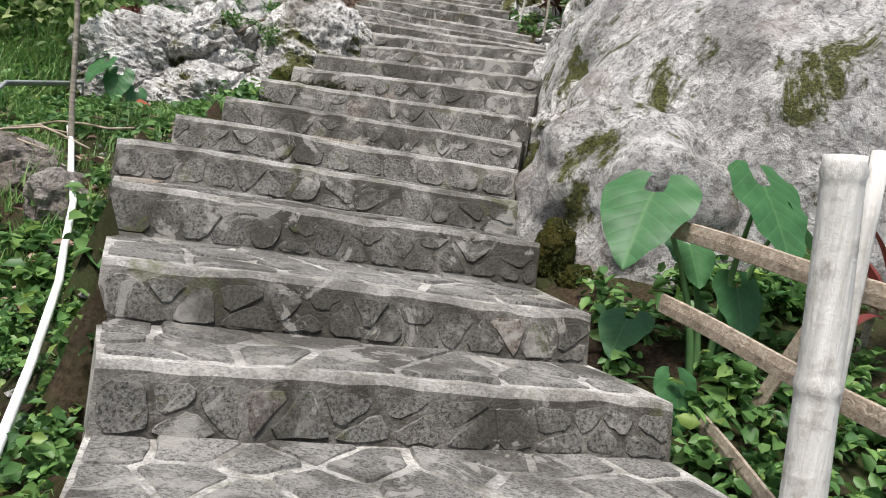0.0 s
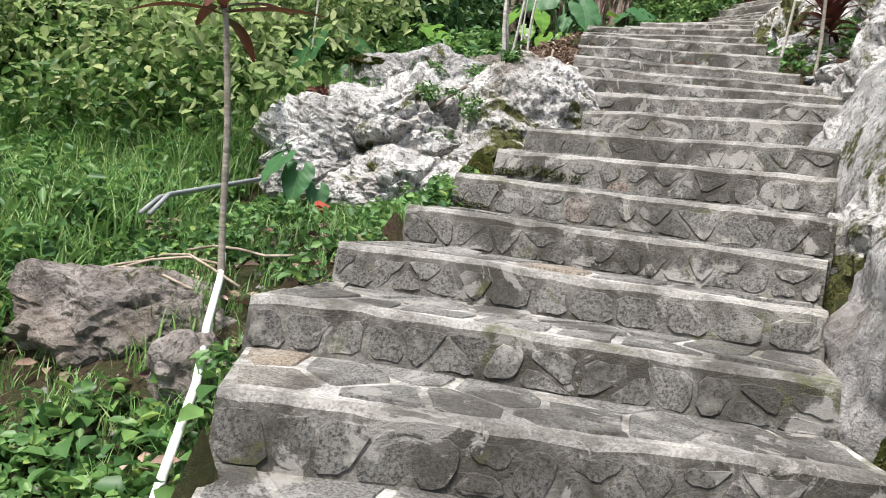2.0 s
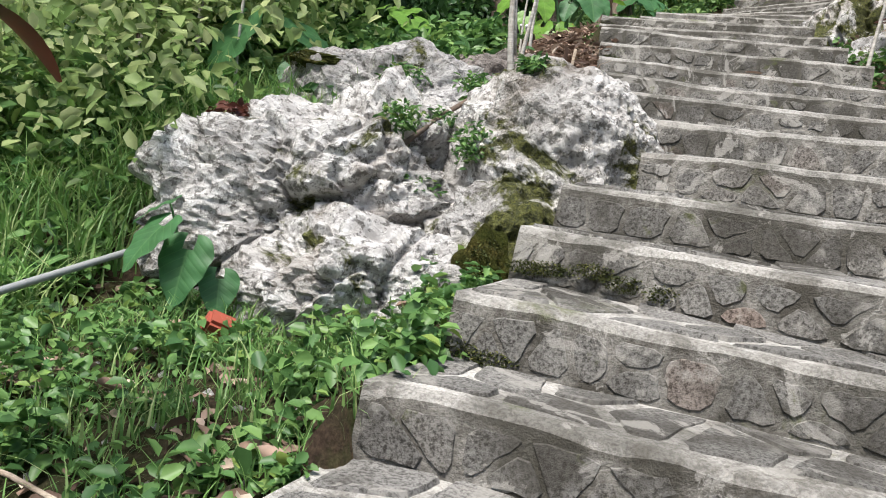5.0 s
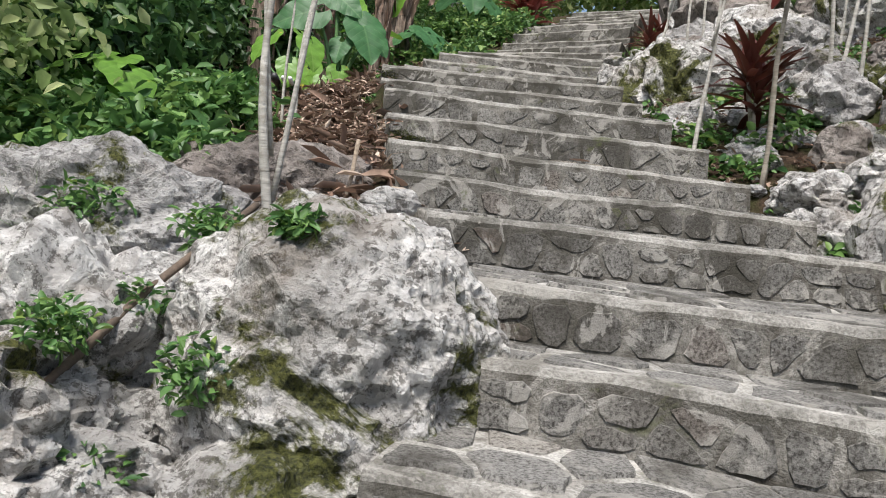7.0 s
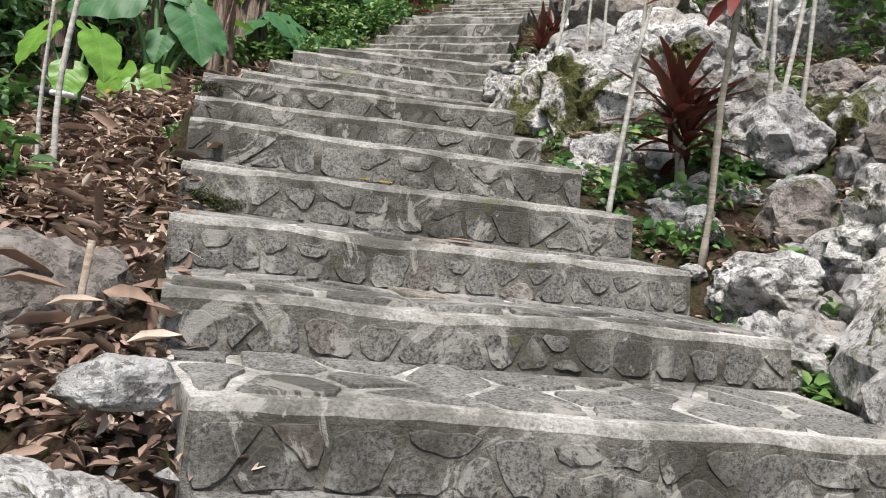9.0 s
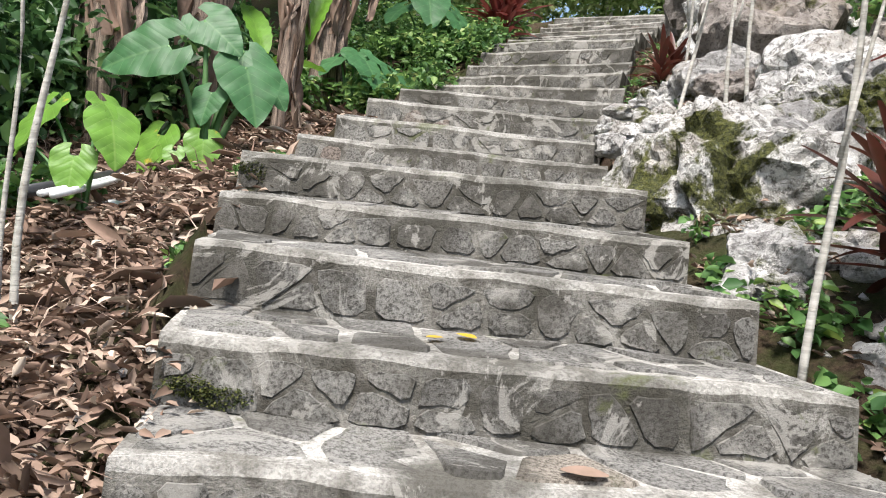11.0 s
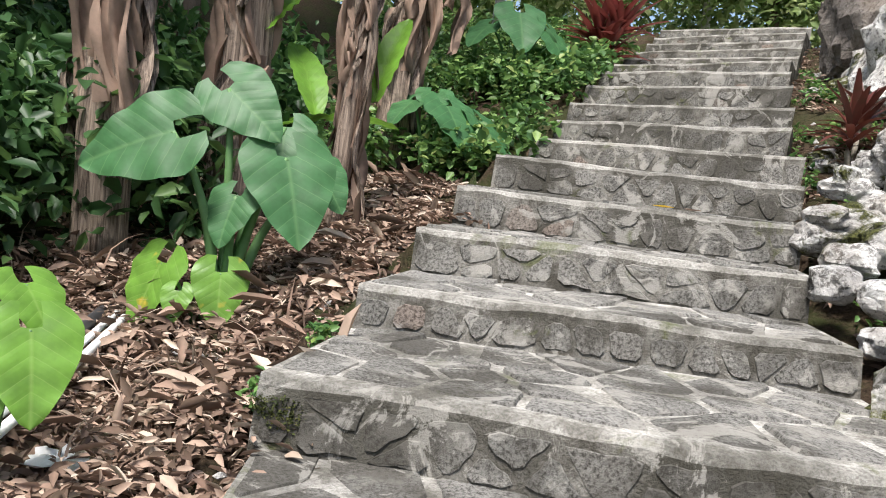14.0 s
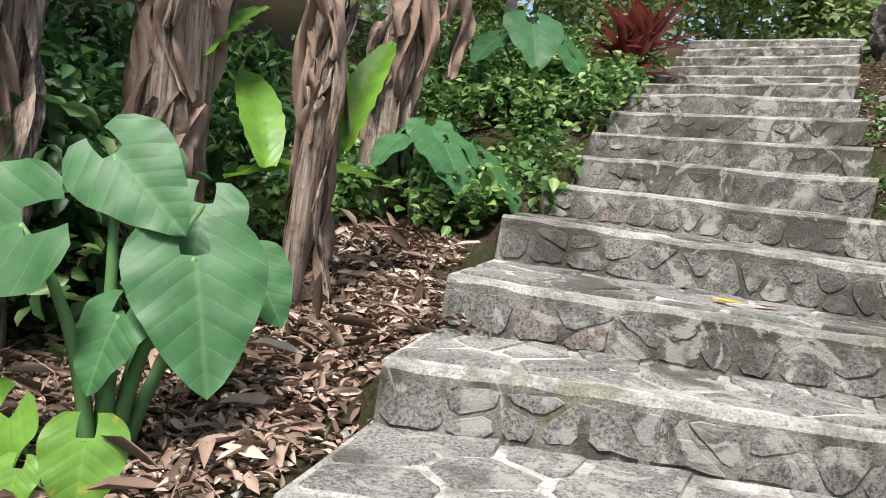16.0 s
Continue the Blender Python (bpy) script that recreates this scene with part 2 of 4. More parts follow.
DARKBARK = fibre_material("dark_bark", (0.16, 0.12, 0.09), (0.09, 0.07, 0.055), (0.04, 0.03, 0.025), (30, 30, 5))
BAMBOO = fibre_material("dry_bamboo", (0.7, 0.69, 0.65), (0.5, 0.48, 0.44), (0.2, 0.17, 0.13), (60, 60, 3))
SPLIT = fibre_material("split_bamboo", (0.42, 0.36, 0.28), (0.25, 0.19, 0.14), (0.12, 0.09, 0.06), (5, 60, 60))
m_, nt_, b_, g_ = base("white_pvc", 0.4, 0.5)
nt_.links.new(mix(nt_, step_ramp(nt_, noise_out(nt_, 6, 5, 0.6, g_.outputs["Position"]), 0.5, 0.7), (0.76, 0.77, 0.75), (0.5, 0.52, 0.47)), b_.inputs["Base Color"])
PVC = m_
m_, nt_, b_, g_ = base("grey_hose", 0.5, 0.4)
nt_.links.new(mix(nt_, noise_out(nt_, 8, 5, 0.6, g_.outputs["Position"]), (0.16, 0.17, 0.17), (0.32, 0.33, 0.32)), b_.inputs["Base Color"])
HOSE = m_
m_, nt_, b_, g_ = base("black_hose", 0.5, 0.4)
nt_.links.new(mix(nt_, noise_out(nt_, 8, 5, 0.6, g_.outputs["Position"]), (0.015, 0.015, 0.018), (0.05, 0.05, 0.05)), b_.inputs["Base Color"])
BLACK = m_
m_, nt_, b_, g_ = base("red_brick", 0.9, 0.2)
nt_.links.new(mix(nt_, noise_out(nt_, 25, 5, 0.7, g_.outputs["Position"]), (0.36, 0.085, 0.05), (0.22, 0.06, 0.04)), b_.inputs["Base Color"])
BRICK = m_

# ---- small helpers ----


def mesh_of(name, verts, faces, mats, smooth=False, uvs=None, mat_ids=None):
    me = bpy.data.meshes.new(name)
    me.from_pydata([tuple(map(float, v)) for v in verts], [], faces)
    for mt in mats:
        me.materials.append(mt)
    if smooth:
        me.shade_smooth()
    if mat_ids is not None:
        me.polygons.foreach_set("material_index", mat_ids)
    if uvs is not None:
        layer = me.uv_layers.new(name="UVMap")
        idx = np.empty(len(me.loops), dtype=np.int32)
        me.loops.foreach_get("vertex_index", idx)
        layer.data.foreach_set("uv", np.asarray(uvs, dtype=np.float32)[idx].ravel())
    me.update()
    return me


def child(name, me, parent, m=None, label=""):
    ob = new(name, me)
    ob.parent = parent
    if m is not None:
        ob.matrix_local = m
    return tagged(ob, label) if label else ob


def tube(pts, radii, n=10, bumps=0.0, seed=0):
    pts = [Vector(p) for p in pts]
    if not hasattr(radii, "__len__"):
        radii = [radii] * len(pts)
    verts, faces = [], []
    for i, p in enumerate(pts):
        d = (pts[min(i + 1, len(pts) - 1)] - pts[max(i - 1, 0)]).normalized()
        q = d.to_track_quat("Z", "Y")
        for j in range(n):
            a = 2 * math.pi * j / n
            r = radii[i] * (1 + bumps * noise.noise(Vector((math.cos(a) * 2 + seed, math.sin(a) * 2, i * 0.35))))
            verts.append(p + q @ Vector((math.cos(a) * r, math.sin(a) * r, 0)))
    for i in range(len(pts) - 1):
        for j in range(n):
            k = (j + 1) % n
            faces.append((i * n + j, i * n + k, (i + 1) * n + k, (i + 1) * n + j))
    faces.append(tuple(range(n - 1, -1, -1)))
    faces.append(tuple(range((len(pts) - 1) * n, len(pts) * n)))
    return verts, faces


# ---- the stairs' plan: left end, right end, height of each front edge ----
LX = [-.6, -.73, -.93, -1.2, -1.4, -1.34, -1.24, -1.14, -1.07, -.98, -.83, -.75, -.86, -.99, -1.05, -1.08, -1.12, -1.17, -1.19, -1.05, -.9, -.75, -.54, -.26, -.02, .14, .28, .45, .67, .88, 1.1, 1.3, 1.49, 1.64]
LY = [1.4, 1.84, 2.3, 2.97, 3.46, 4.0, 4.47, 4.86, 5.4, 5.76, 6.18, 6.5, 7.0, 7.42, 7.88, 8.28, 8.72, 9.28, 9.77, 10.45, 11.02, 11.58, 12.4, 13.2, 13.95, 14.4, 14.58, 14.9, 15.5, 16.1, 16.6, 17.0, 17.45, 17.8]
RX = [1.0, .84, .63, .5, .41, .43, .45, .51, .54, .6, .68, .78, .92, .85, .74, .6, .52, .46, .45, .52, .61, .74, .97, 1.15, 1.25, 1.48, 1.53, 1.67, 1.87, 2.2, 2.39, 2.59, 2.78, 3.06]
RY = [1.95, 2.36, 2.75, 3.37, 3.7, 4.1, 4.36, 4.6, 4.88, 5.25, 5.65, 6.15, 6.95, 7.5, 7.95, 8.2, 8.58, 9.0, 9.45, 10.3, 10.86, 11.27, 11.82, 12.25, 12.7, 13.25, 13.45, 13.85, 14.35, 15.0, 15.42, 15.86, 16.28, 16.8]
ZS = [-.03, .15, .33, .52, .69, .85, 1.015, 1.185, 1.36, 1.525, 1.70, 1.87, 2.05, 2.2, 2.36, 2.535, 2.715, 2.86, 3.03, 3.17, 3.345, 3.53, 3.73, 3.91, 4.12, 4.32, 4.50, 4.68, 4.86, 5.04, 5.22, 5.40, 5.58, 5.76]
for i in range(5):
    LX.insert(0, LX[0] + .1), LY.insert(0, LY[0] - .48), RX.insert(0, RX[0] + .12), RY.insert(0, RY[0] - .48), ZS.insert(0, ZS[0] - .18)
NSTEP = len(ZS)


def line(y, ys, vs):
    return float(np.interp(y, ys, vs))


def ground_z(x, y):
    """Height of the ground beside and under the stairs."""
    zl, zr = line(y, LY, ZS), line(y, RY, ZS)
    lx, rx = line(y, LY, LX), line(y, RY, RX)
    lump = 0.06 * noise.noise(Vector((x * 1.7, y * 1.7, 0))) + 0.16 * noise.noise(Vector((x * .4, y * .4, 3))) * min(1, abs(x) / 3)
    if x < lx:
        d = lx - x
        z = zl + line(y, [-5, 1.5, 3, 3.6, 4.1, 4.6, 5.5, 7, 8, 9, 10.5, 12, 14, 18], [-.3, -.62, -.62, -.52, -.28, -.25, -.45, -.26, -.24, -.27, -.31, -.36, -.33, -.08]) * (.55 * min(1, d / .05) + .45 * min(1, d / .5)) - .12 * min(d, 1.5)
        z += max(0, d - 3.5) * .18
        return z + lump * min(1, d * 3) 
    if x > rx:
        d = x - rx
        rise = line(y, [0, 2.5, 5, 8, 11, 14, 18, 22], [-.15, .1, .4, .42, .4, .4, .15, .05])
        return zr - .25 + rise * min(d, 5) + lump * min(1, d * 3) 
    w = (x - lx) / max(.1, rx - lx)
    return zl * (1 - w) + zr * w - .5 if y < 18.2 else 5.7 + lump


def ground_sheet():
    xs = np.concatenate([-np.geomspace(500, 7, 26), np.arange(-6.9, 6.9, .12), np.geomspace(7, 500, 26)])
    ys = np.concatenate([-np.geomspace(500, 4, 24), np.arange(-3.9, 22, .12), np.geomspace(22.1, 600, 30)])
    verts = [(x, y, ground_z(x, y) - (0.02 if y > 17.5 and -1 < x < 5 else 0)) for y in ys for x in xs]
    n = len(xs)
    faces = [(j * n + i, j * n + i + 1, (j + 1) * n + i + 1, (j + 1) * n + i) for j in range(len(ys) - 1) for i in range(n - 1)]
    tagged(new("ground", mesh_of("ground", verts, faces, [SOIL], True)), "dark leaf-mould soil on the slope beside the stairs", "ground", kind="structure")


ground_sheet()


def clip(poly, p, q):
    """The part of poly nearer to p than to q."""
    mx, my, nx, ny = (p[0] + q[0]) / 2, (p[1] + q[1]) / 2, q[0] - p[0], q[1] - p[1]
    out = []
    for i in range(len(poly)):
        a, c = poly[i], poly[(i + 1) % len(poly)]
        da, dc = (a[0] - mx) * nx + (a[1] - my) * ny, (c[0] - mx) * nx + (c[1] - my) * ny
        if da <= 0:
            out.append(a)
        if da * dc < 0:
            t = da / (da - dc)
            out.append((a[0] + (c[0] - a[0]) * t, a[1] + (c[1] - a[1]) * t))
    return out


def cells_of(pts, w, h, reach):
    out = []
    for i, p in enumerate(pts):
        poly = [(0.004, 0.004), (w - .004, 0.004), (w - .004, h - .004), (0.004, h - .004)]
        for j, q in enumerate(pts):
            if i != j and abs(p[0] - q[0]) < reach:
                poly = clip(poly, p, q)
                if len(poly) < 3:
                    break
        if len(poly) > 2:
            out.append(poly)
    return out


def crazy(w, h, cw, ch, rnd, gap, cut=.2):
    """Irregular stones that fill a field of w x h metres, with ragged joints of about gap on each side."""
    pts = []
    for _ in range(500):
        x, y, r = rnd.uniform(.02, w - .02), rnd.uniform(.12, .88) * h, cw * rnd.uniform(.5, 1.0)
        if all(math.hypot(x - a, (y - c) * cw / ch) > r for a, c in pts):
            pts.append((x, y))
    reach = 4 * max(cw, ch)
    cells = []
    for poly in cells_of(pts, w, h, reach):
        cx, cy = sum(a for a, _ in poly) / len(poly), sum(c for _, c in poly) / len(poly)
        g = gap * rnd.uniform(.35, 1.7)
        shr = []
        for k in range(len(poly)):
            a, c = poly[k], poly[(k + 1) % len(poly)]
            ln = math.hypot(c[0] - a[0], c[1] - a[1])
            for f in ((cut, .5, 1 - cut) if ln > .08 else (cut * 1.5, 1 - cut * 1.5) if ln > .035 else (.5,)):
                x, y = a[0] + (c[0] - a[0]) * f, a[1] + (c[1] - a[1]) * f
                d = math.hypot(x - cx, y - cy)
                t = max(.3, 1 - (g + rnd.uniform(-.2, .75) * gap) / max(d, .01))
                shr.append((cx + (x - cx) * t, cy + (y - cy) * t))
        if max(math.hypot(x - cx, y - cy) for x, y in shr) > .03:
            cells.append(((cx, cy), shr))
    return cells


def slab_mesh(name, centre, poly, place, lift, mat, rnd):
    """A stone with a rounded arris: poly in the field's metres, place(u, v, out) gives the point in the world."""
    n = len(poly)
    tip = (rnd.uniform(-1, 1) * .05, rnd.uniform(-1, 1) * .05)
    verts = []
    for s, o in ((1.0, -.008), (.93, lift)):
        for u, v in poly:
            uu, vv = centre[0] + (u - centre[0]) * s, centre[1] + (v - centre[1]) * s
            verts.append(place(uu, vv, o + (tip[0] * (u - centre[0]) + tip[1] * (v - centre[1])) * (o > 0)))
    faces = [(r * n + i, r * n + (i + 1) % n, (r + 1) * n + (i + 1) % n, (r + 1) * n + i) for r in (0,) for i in range(n)]
    faces.append(tuple(range(n, 2 * n)))
    me = mesh_of(name, verts, faces, [mat])
    return me


def stair_step(k, rnd):
    L, R, z = Vector((LX[k], LY[k], ZS[k])), Vector((RX[k], RY[k], ZS[k])), ZS[k]
    rise = ZS[k] - ZS[k - 1] if k else .2
    if k + 1 < NSTEP:
        L2, R2 = Vector((LX[k + 1], LY[k + 1], z)), Vector((RX[k + 1], RY[k + 1], z))
    else:
        L2, R2 = L + Vector((.6, 1.6, 0)), R + Vector((.6, 1.6, 0))
    along = (R - L).normalized()
    out = Vector((along.y, -along.x, 0))
    width = (R - L).length
    n = 30

    def edge(u):
        p = L.lerp(R, u)
        w = 0.03 * noise.noise(Vector((p.x * 2.1, p.y * 2.1, k * 3.1))) + .008 * noise.noise(Vector((p.x * 9, p.y * 9, k)))
        dz = 0.018 * noise.noise(Vector((p.x * 1.6, k * 5.0, 2))) + .005 * noise.noise(Vector((p.x * 11, k * 5.0, 2)))
        bow = -.025 * math.sin(u * math.pi) if k % 3 == 0 else .0
        return p + out * (w + bow) + Vector((0, 0, dz))

    verts, mats, faces = [], [], []
    prof = 8
    for i in range(n + 1):
        u = i / n
        e, b = edge(u), L2.lerp(R2, u) - out * .05
        b.z = z
        c = .03 * (1 if 0 < i < n else .2)
        t = e.lerp(b, .3)
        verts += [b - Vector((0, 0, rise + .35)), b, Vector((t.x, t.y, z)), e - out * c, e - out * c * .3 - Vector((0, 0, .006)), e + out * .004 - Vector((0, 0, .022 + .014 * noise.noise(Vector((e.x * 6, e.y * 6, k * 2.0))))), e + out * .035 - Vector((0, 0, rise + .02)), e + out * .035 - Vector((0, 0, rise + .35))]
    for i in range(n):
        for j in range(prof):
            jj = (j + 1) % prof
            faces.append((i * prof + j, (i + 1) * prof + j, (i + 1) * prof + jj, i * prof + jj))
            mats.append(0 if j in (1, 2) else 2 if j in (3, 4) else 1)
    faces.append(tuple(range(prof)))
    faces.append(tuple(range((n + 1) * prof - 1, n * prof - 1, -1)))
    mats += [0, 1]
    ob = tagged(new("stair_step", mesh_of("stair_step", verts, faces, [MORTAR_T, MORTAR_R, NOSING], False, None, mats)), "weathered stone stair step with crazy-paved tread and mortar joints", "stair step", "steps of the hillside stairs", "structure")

    def on_riser(u, v, o):
        e = edge(min(1, max(0, u / width)))
        return e + out * (o + .035 * (1 - v / rise)) + Vector((0, 0, v - rise))

    depth = max(.2, ((L2 - L).length + (R2 - R).length) / 2)

    def on_tread(u, v, o):
        f = min(1, max(0, u / width))
        e = edge(f)
        p = e.lerp(L2.lerp(R2, f), (v + .012) / depth) - out * .035 * (1 - v / depth)
        return Vector((p.x, p.y, z + o))

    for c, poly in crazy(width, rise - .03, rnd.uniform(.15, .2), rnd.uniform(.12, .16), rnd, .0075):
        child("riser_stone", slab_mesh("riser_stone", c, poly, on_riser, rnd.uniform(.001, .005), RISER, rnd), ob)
    if k < 33:
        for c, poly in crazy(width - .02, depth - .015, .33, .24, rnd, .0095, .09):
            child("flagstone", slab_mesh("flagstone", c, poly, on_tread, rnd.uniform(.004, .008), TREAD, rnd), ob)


def rock(name, label, at_, radii, seed, mat, turn=0.0, sub=5, rough=0.3, tilt=0.0, facet=0.25, cat="rock", group="", smooth=False, chip=1.0):
    """A weathered boulder: an uneven ball with ridges, pits and flat breaks, resting in the ground."""
    bm = bmesh.new()
    bmesh.ops.create_icosphere(bm, subdivisions=sub, radius=1.0)
    off = Vector((seed * 7.3, seed * 3.1, seed * 1.7))
    size = sum(radii) / 3
    for v in bm.verts:
        d = v.co.normalized()
        p = d + off
        box = (abs(d.x) ** 2.7 + abs(d.y) ** 2.7 + abs(d.z) ** 2.7) ** (-1 / 2.7)
        q = Vector((d.x * radii[0], d.y * radii[1], d.z * radii[2])) + off
        r = 1 + rough * noise.fractal(p * 1.2, 1.0, 2.0, 3) * .9
        r += facet * (noise.voronoi(p * 1.5)[0][0] - .45)
        r += (.07 if smooth else .1) * (noise.fractal(q * 5.5, .7, 2.1, 5)) * min(1, .4 / size)
        if not smooth:
            r += .06 * (noise.ridged_multi_fractal(q * 3.0, .9, 2.2, 6, 1.0, 2.0) - 1.1) * min(1, .45 / size)
            for scale, amp, tilt_, gap_ in ((3.1, .1 * chip, .5, .2 * chip), (8.5, .035 * chip, .4, .1 * chip)):
                dist, near = noise.voronoi(q * scale + Vector((.35, .35, .35)) * noise.noise(q * scale * 1.7))
                lean_ = noise.noise_vector(near[0] * 7.7)
                r += (amp * noise.noise(near[0] * 5.3) + amp * tilt_ * 2 * lean_.dot(q * scale - near[0])) * min(1, .45 / size)
                r -= gap_ * max(0, .1 - (dist[1] - dist[0])) / .1 * min(1, .45 / size) * .6
            r -= .03 * max(0, .3 - noise.voronoi(q * 17)[0][0]) / .3 * min(1, .4 / size)
        v.co = Vector((d.x * radii[0], d.y * radii[1], d.z * radii[2])) * r * (1 + .45 * (box - 1))
    me = bpy.data.meshes.new(name)
    bm.to_mesh(me)
    bm.free()
    me.materials.append(mat)
    if smooth:
        me.shade_smooth()
    ob = tagged(new(name, me), label, cat, group)
    ob.matrix_world = pose(*at_, tilt, tilt * .5, turn)
    return ob


def leaves(name, label, cat, spots, size, mat, per, long=1.8, flat=.6, kind="stuff", droop=.3, shell=.0, seed=1):
    """A cloud of small folded leaves: spots are (x, y, z, rx, ry, rz), per leaves each."""
    rng = np.random.default_rng(seed)
    spots = np.asarray(spots, float)
    n = len(spots) * per
    d = rng.normal(size=(n, 3))
    d /= np.linalg.norm(d, axis=1)[:, None]
    rad = (shell + (1 - shell) * rng.random(n)) ** .5
    c = np.repeat(spots[:, :3], per, 0) + d * rad[:, None] * np.repeat(spots[:, 3:6], per, 0)
    ax = rng.normal(size=(n, 3))
    ax[:, 2] = ax[:, 2] * flat - droop
    ax /= np.linalg.norm(ax, axis=1)[:, None]
    up = rng.normal(size=(n, 3)) * .55 + np.array([0, 0, 1.0])
    side = np.cross(ax, up)
    side /= np.linalg.norm(side, axis=1)[:, None] + 1e-9
    nor = np.cross(side, ax)
    s = size * rng.uniform(.5, 1.35, n)[:, None]
    w = s / long
    v = np.empty((n, 6, 3))
    v[:, 0] = c
    v[:, 1] = c + ax * s * .35 + side * w * .5 + nor * w * .18
    v[:, 2] = c + ax * s * .75 + side * w * .36 + nor * w * .1
    v[:, 3] = c + ax * s - nor * s * .15
    v[:, 4] = c + ax * s * .75 - side * w * .36 + nor * w * .1
    v[:, 5] = c + ax * s * .35 - side * w * .5 + nor * w * .18
    f = np.arange(n)[:, None] * 6
    quads = np.concatenate([f + np.array([[0, 1, 2, 3]]), f + np.array([[0, 3, 4, 5]])])
    me = bpy.data.meshes.new(name)
    me.vertices.add(n * 6)
    me.vertices.foreach_set("co", v.reshape(-1).astype(np.float32))
    me.loops.add(len(quads) * 4)
    me.loops.foreach_set("vertex_index", quads.reshape(-1).astype(np.int32))
    me.polygons.add(len(quads))
    me.polygons.foreach_set("loop_start", np.arange(0, len(quads) * 4, 4, dtype=np.int32))
    me.materials.append(mat)
    me.update(calc_edges=True)
    return tagged(new(name, me), label, cat, kind=kind)


def blades(name, label, spots, height, mat, per, width=.008, seed=2, lean=.6, cat="grass"):
    rng = np.random.default_rng(seed)
    verts, faces = [], []
    for x, y, z, r in spots:
        for _ in range(per):
            px, py = x + rng.normal() * r, y + rng.normal() * r
            a, h, l = rng.uniform(0, 6.28), height * rng.uniform(.5, 1.3), lean * rng.uniform(.3, 1.3)
            dx, dy, w = math.cos(a), math.sin(a), width * rng.uniform(.6, 1.4)
            b = len(verts)
            for f in (0, .4, .75, 1.0):
                o = h * l * f * f
                zz = z + h * (f - .45 * l * f * f)
                ww = w * (1 - f * .92)
                verts += [(px + dx * o - dy * ww, py + dy * o + dx * ww, zz), (px + dx * o + dy * ww, py + dy * o - dx * ww, zz)]
            faces += [(b + i, b + i + 1, b + i + 3, b + i + 2) for i in (0, 2, 4)]
    return tagged(new(name, mesh_of(name, verts, faces, [mat])), label, cat, kind="stuff")


def heart_leaf(length, mat, seed=0, cup=.12):
    """A heart-shaped taro blade with two lobes, a fold along the midrib and a wavy rim. It hangs from the origin along +y."""
    rnd = random.Random(seed)
    verts, uvs, faces = [], [], []
    rows, cols = 18, 5
    for i in range(rows + 1):
        t = i / rows
        y = -.32 + 1.32 * t
        half = .56 * math.sin(math.pi * min(1, t * .97 + .03) ** .68) ** .62 * (1 - .3 * t)
        inner = .0 if y > 0 else min(half * .9, .05 * (-y / .32))
        for j in range(-cols, cols + 1):
            f = j / cols
            x = math.copysign(inner + (half - inner) * abs(f), f) if j else 0.0
            yy = y if (y > 0 or j) else max(y, -.02)
            if j and y < 0:
                x = math.copysign(max(abs(x), inner), f)
            wav = .025 * math.sin(yy * 16 + seed) * abs(f) ** 2 + .004 * math.sin((yy - abs(x) * .7) * 40)
            zz = cup * abs(x) * 1.6 - cup * 1.4 * max(0, yy) ** 2 - cup * x * x * 3 + wav
            verts.append((x * length, yy * length, zz * length))
            uvs.append((x, yy))
    n = 2 * cols + 1
    for i in range(rows):
        y = -.32 + 1.32 * (i + .5) / rows
        for j in range(n - 1):
            if y < -.01 and j in (cols - 1, cols):
                continue
            faces.append((i * n + j, i * n + j + 1, (i + 1) * n + j + 1, (i + 1) * n + j))
    return mesh_of("leaf", verts, faces, [mat], True, uvs)


def taro(at_, stalks, label, mat=None, seed=0, stalk_r=.012):
    """A taro plant: stalks are (dx, dy, height, blade length, heading in degrees, droop in degrees)."""
    root = tagged(new("taro_plant"), label, "taro plant", "taro plants by the stairs")
    root.location = at_
    for i, (dx, dy, h, ln, head, drop, *roll) in enumerate(stalks):
        p0, p2 = Vector((dx * .1, dy * .1, -.03)), Vector((dx, dy, h))
        p1 = Vector((dx * .25, dy * .25, h * .65))
        pts = [p0 * (1 - t) ** 2 + p1 * 2 * t * (1 - t) + p2 * t * t for t in (0, .15, .3, .45, .6, .75, .9, 1)]
        v, f = tube(pts, [stalk_r * (1.5 - t) for t in (0, .15, .3, .45, .6, .75, .9, 1)], 8)
        stalk = child("stalk", mesh_of("stalk", v, f, [PETIOLE], True), root)
        child("leaf", heart_leaf(ln, mat or TARO, seed + i), stalk, pose(dx, dy, h, -drop, 0, head) @ pose(0, 0, 0, 0, roll[0] if roll else 0, 0))
    return root


def strap_leaf(length, width, mat, seed, bend):
    verts, faces = [], []
    for i in range(9):
        t = i / 8
        w = width * (math.sin(math.pi * (t * .9 + .06)) ** .7) * .5
        y, z = length * t * (1 - bend * .25 * t), length * (-bend * .55 * t * t)
        verts += [(-w, y, z + w * .35), (0, y, z), (w, y, z + w * .35)]
    for i in range(8):
        for j in (0, 1):
            faces.append((i * 3 + j, i * 3 + j + 1, i * 3 + j + 4, i * 3 + j + 3))
    return mesh_of("leaf", verts, faces, [mat], True)


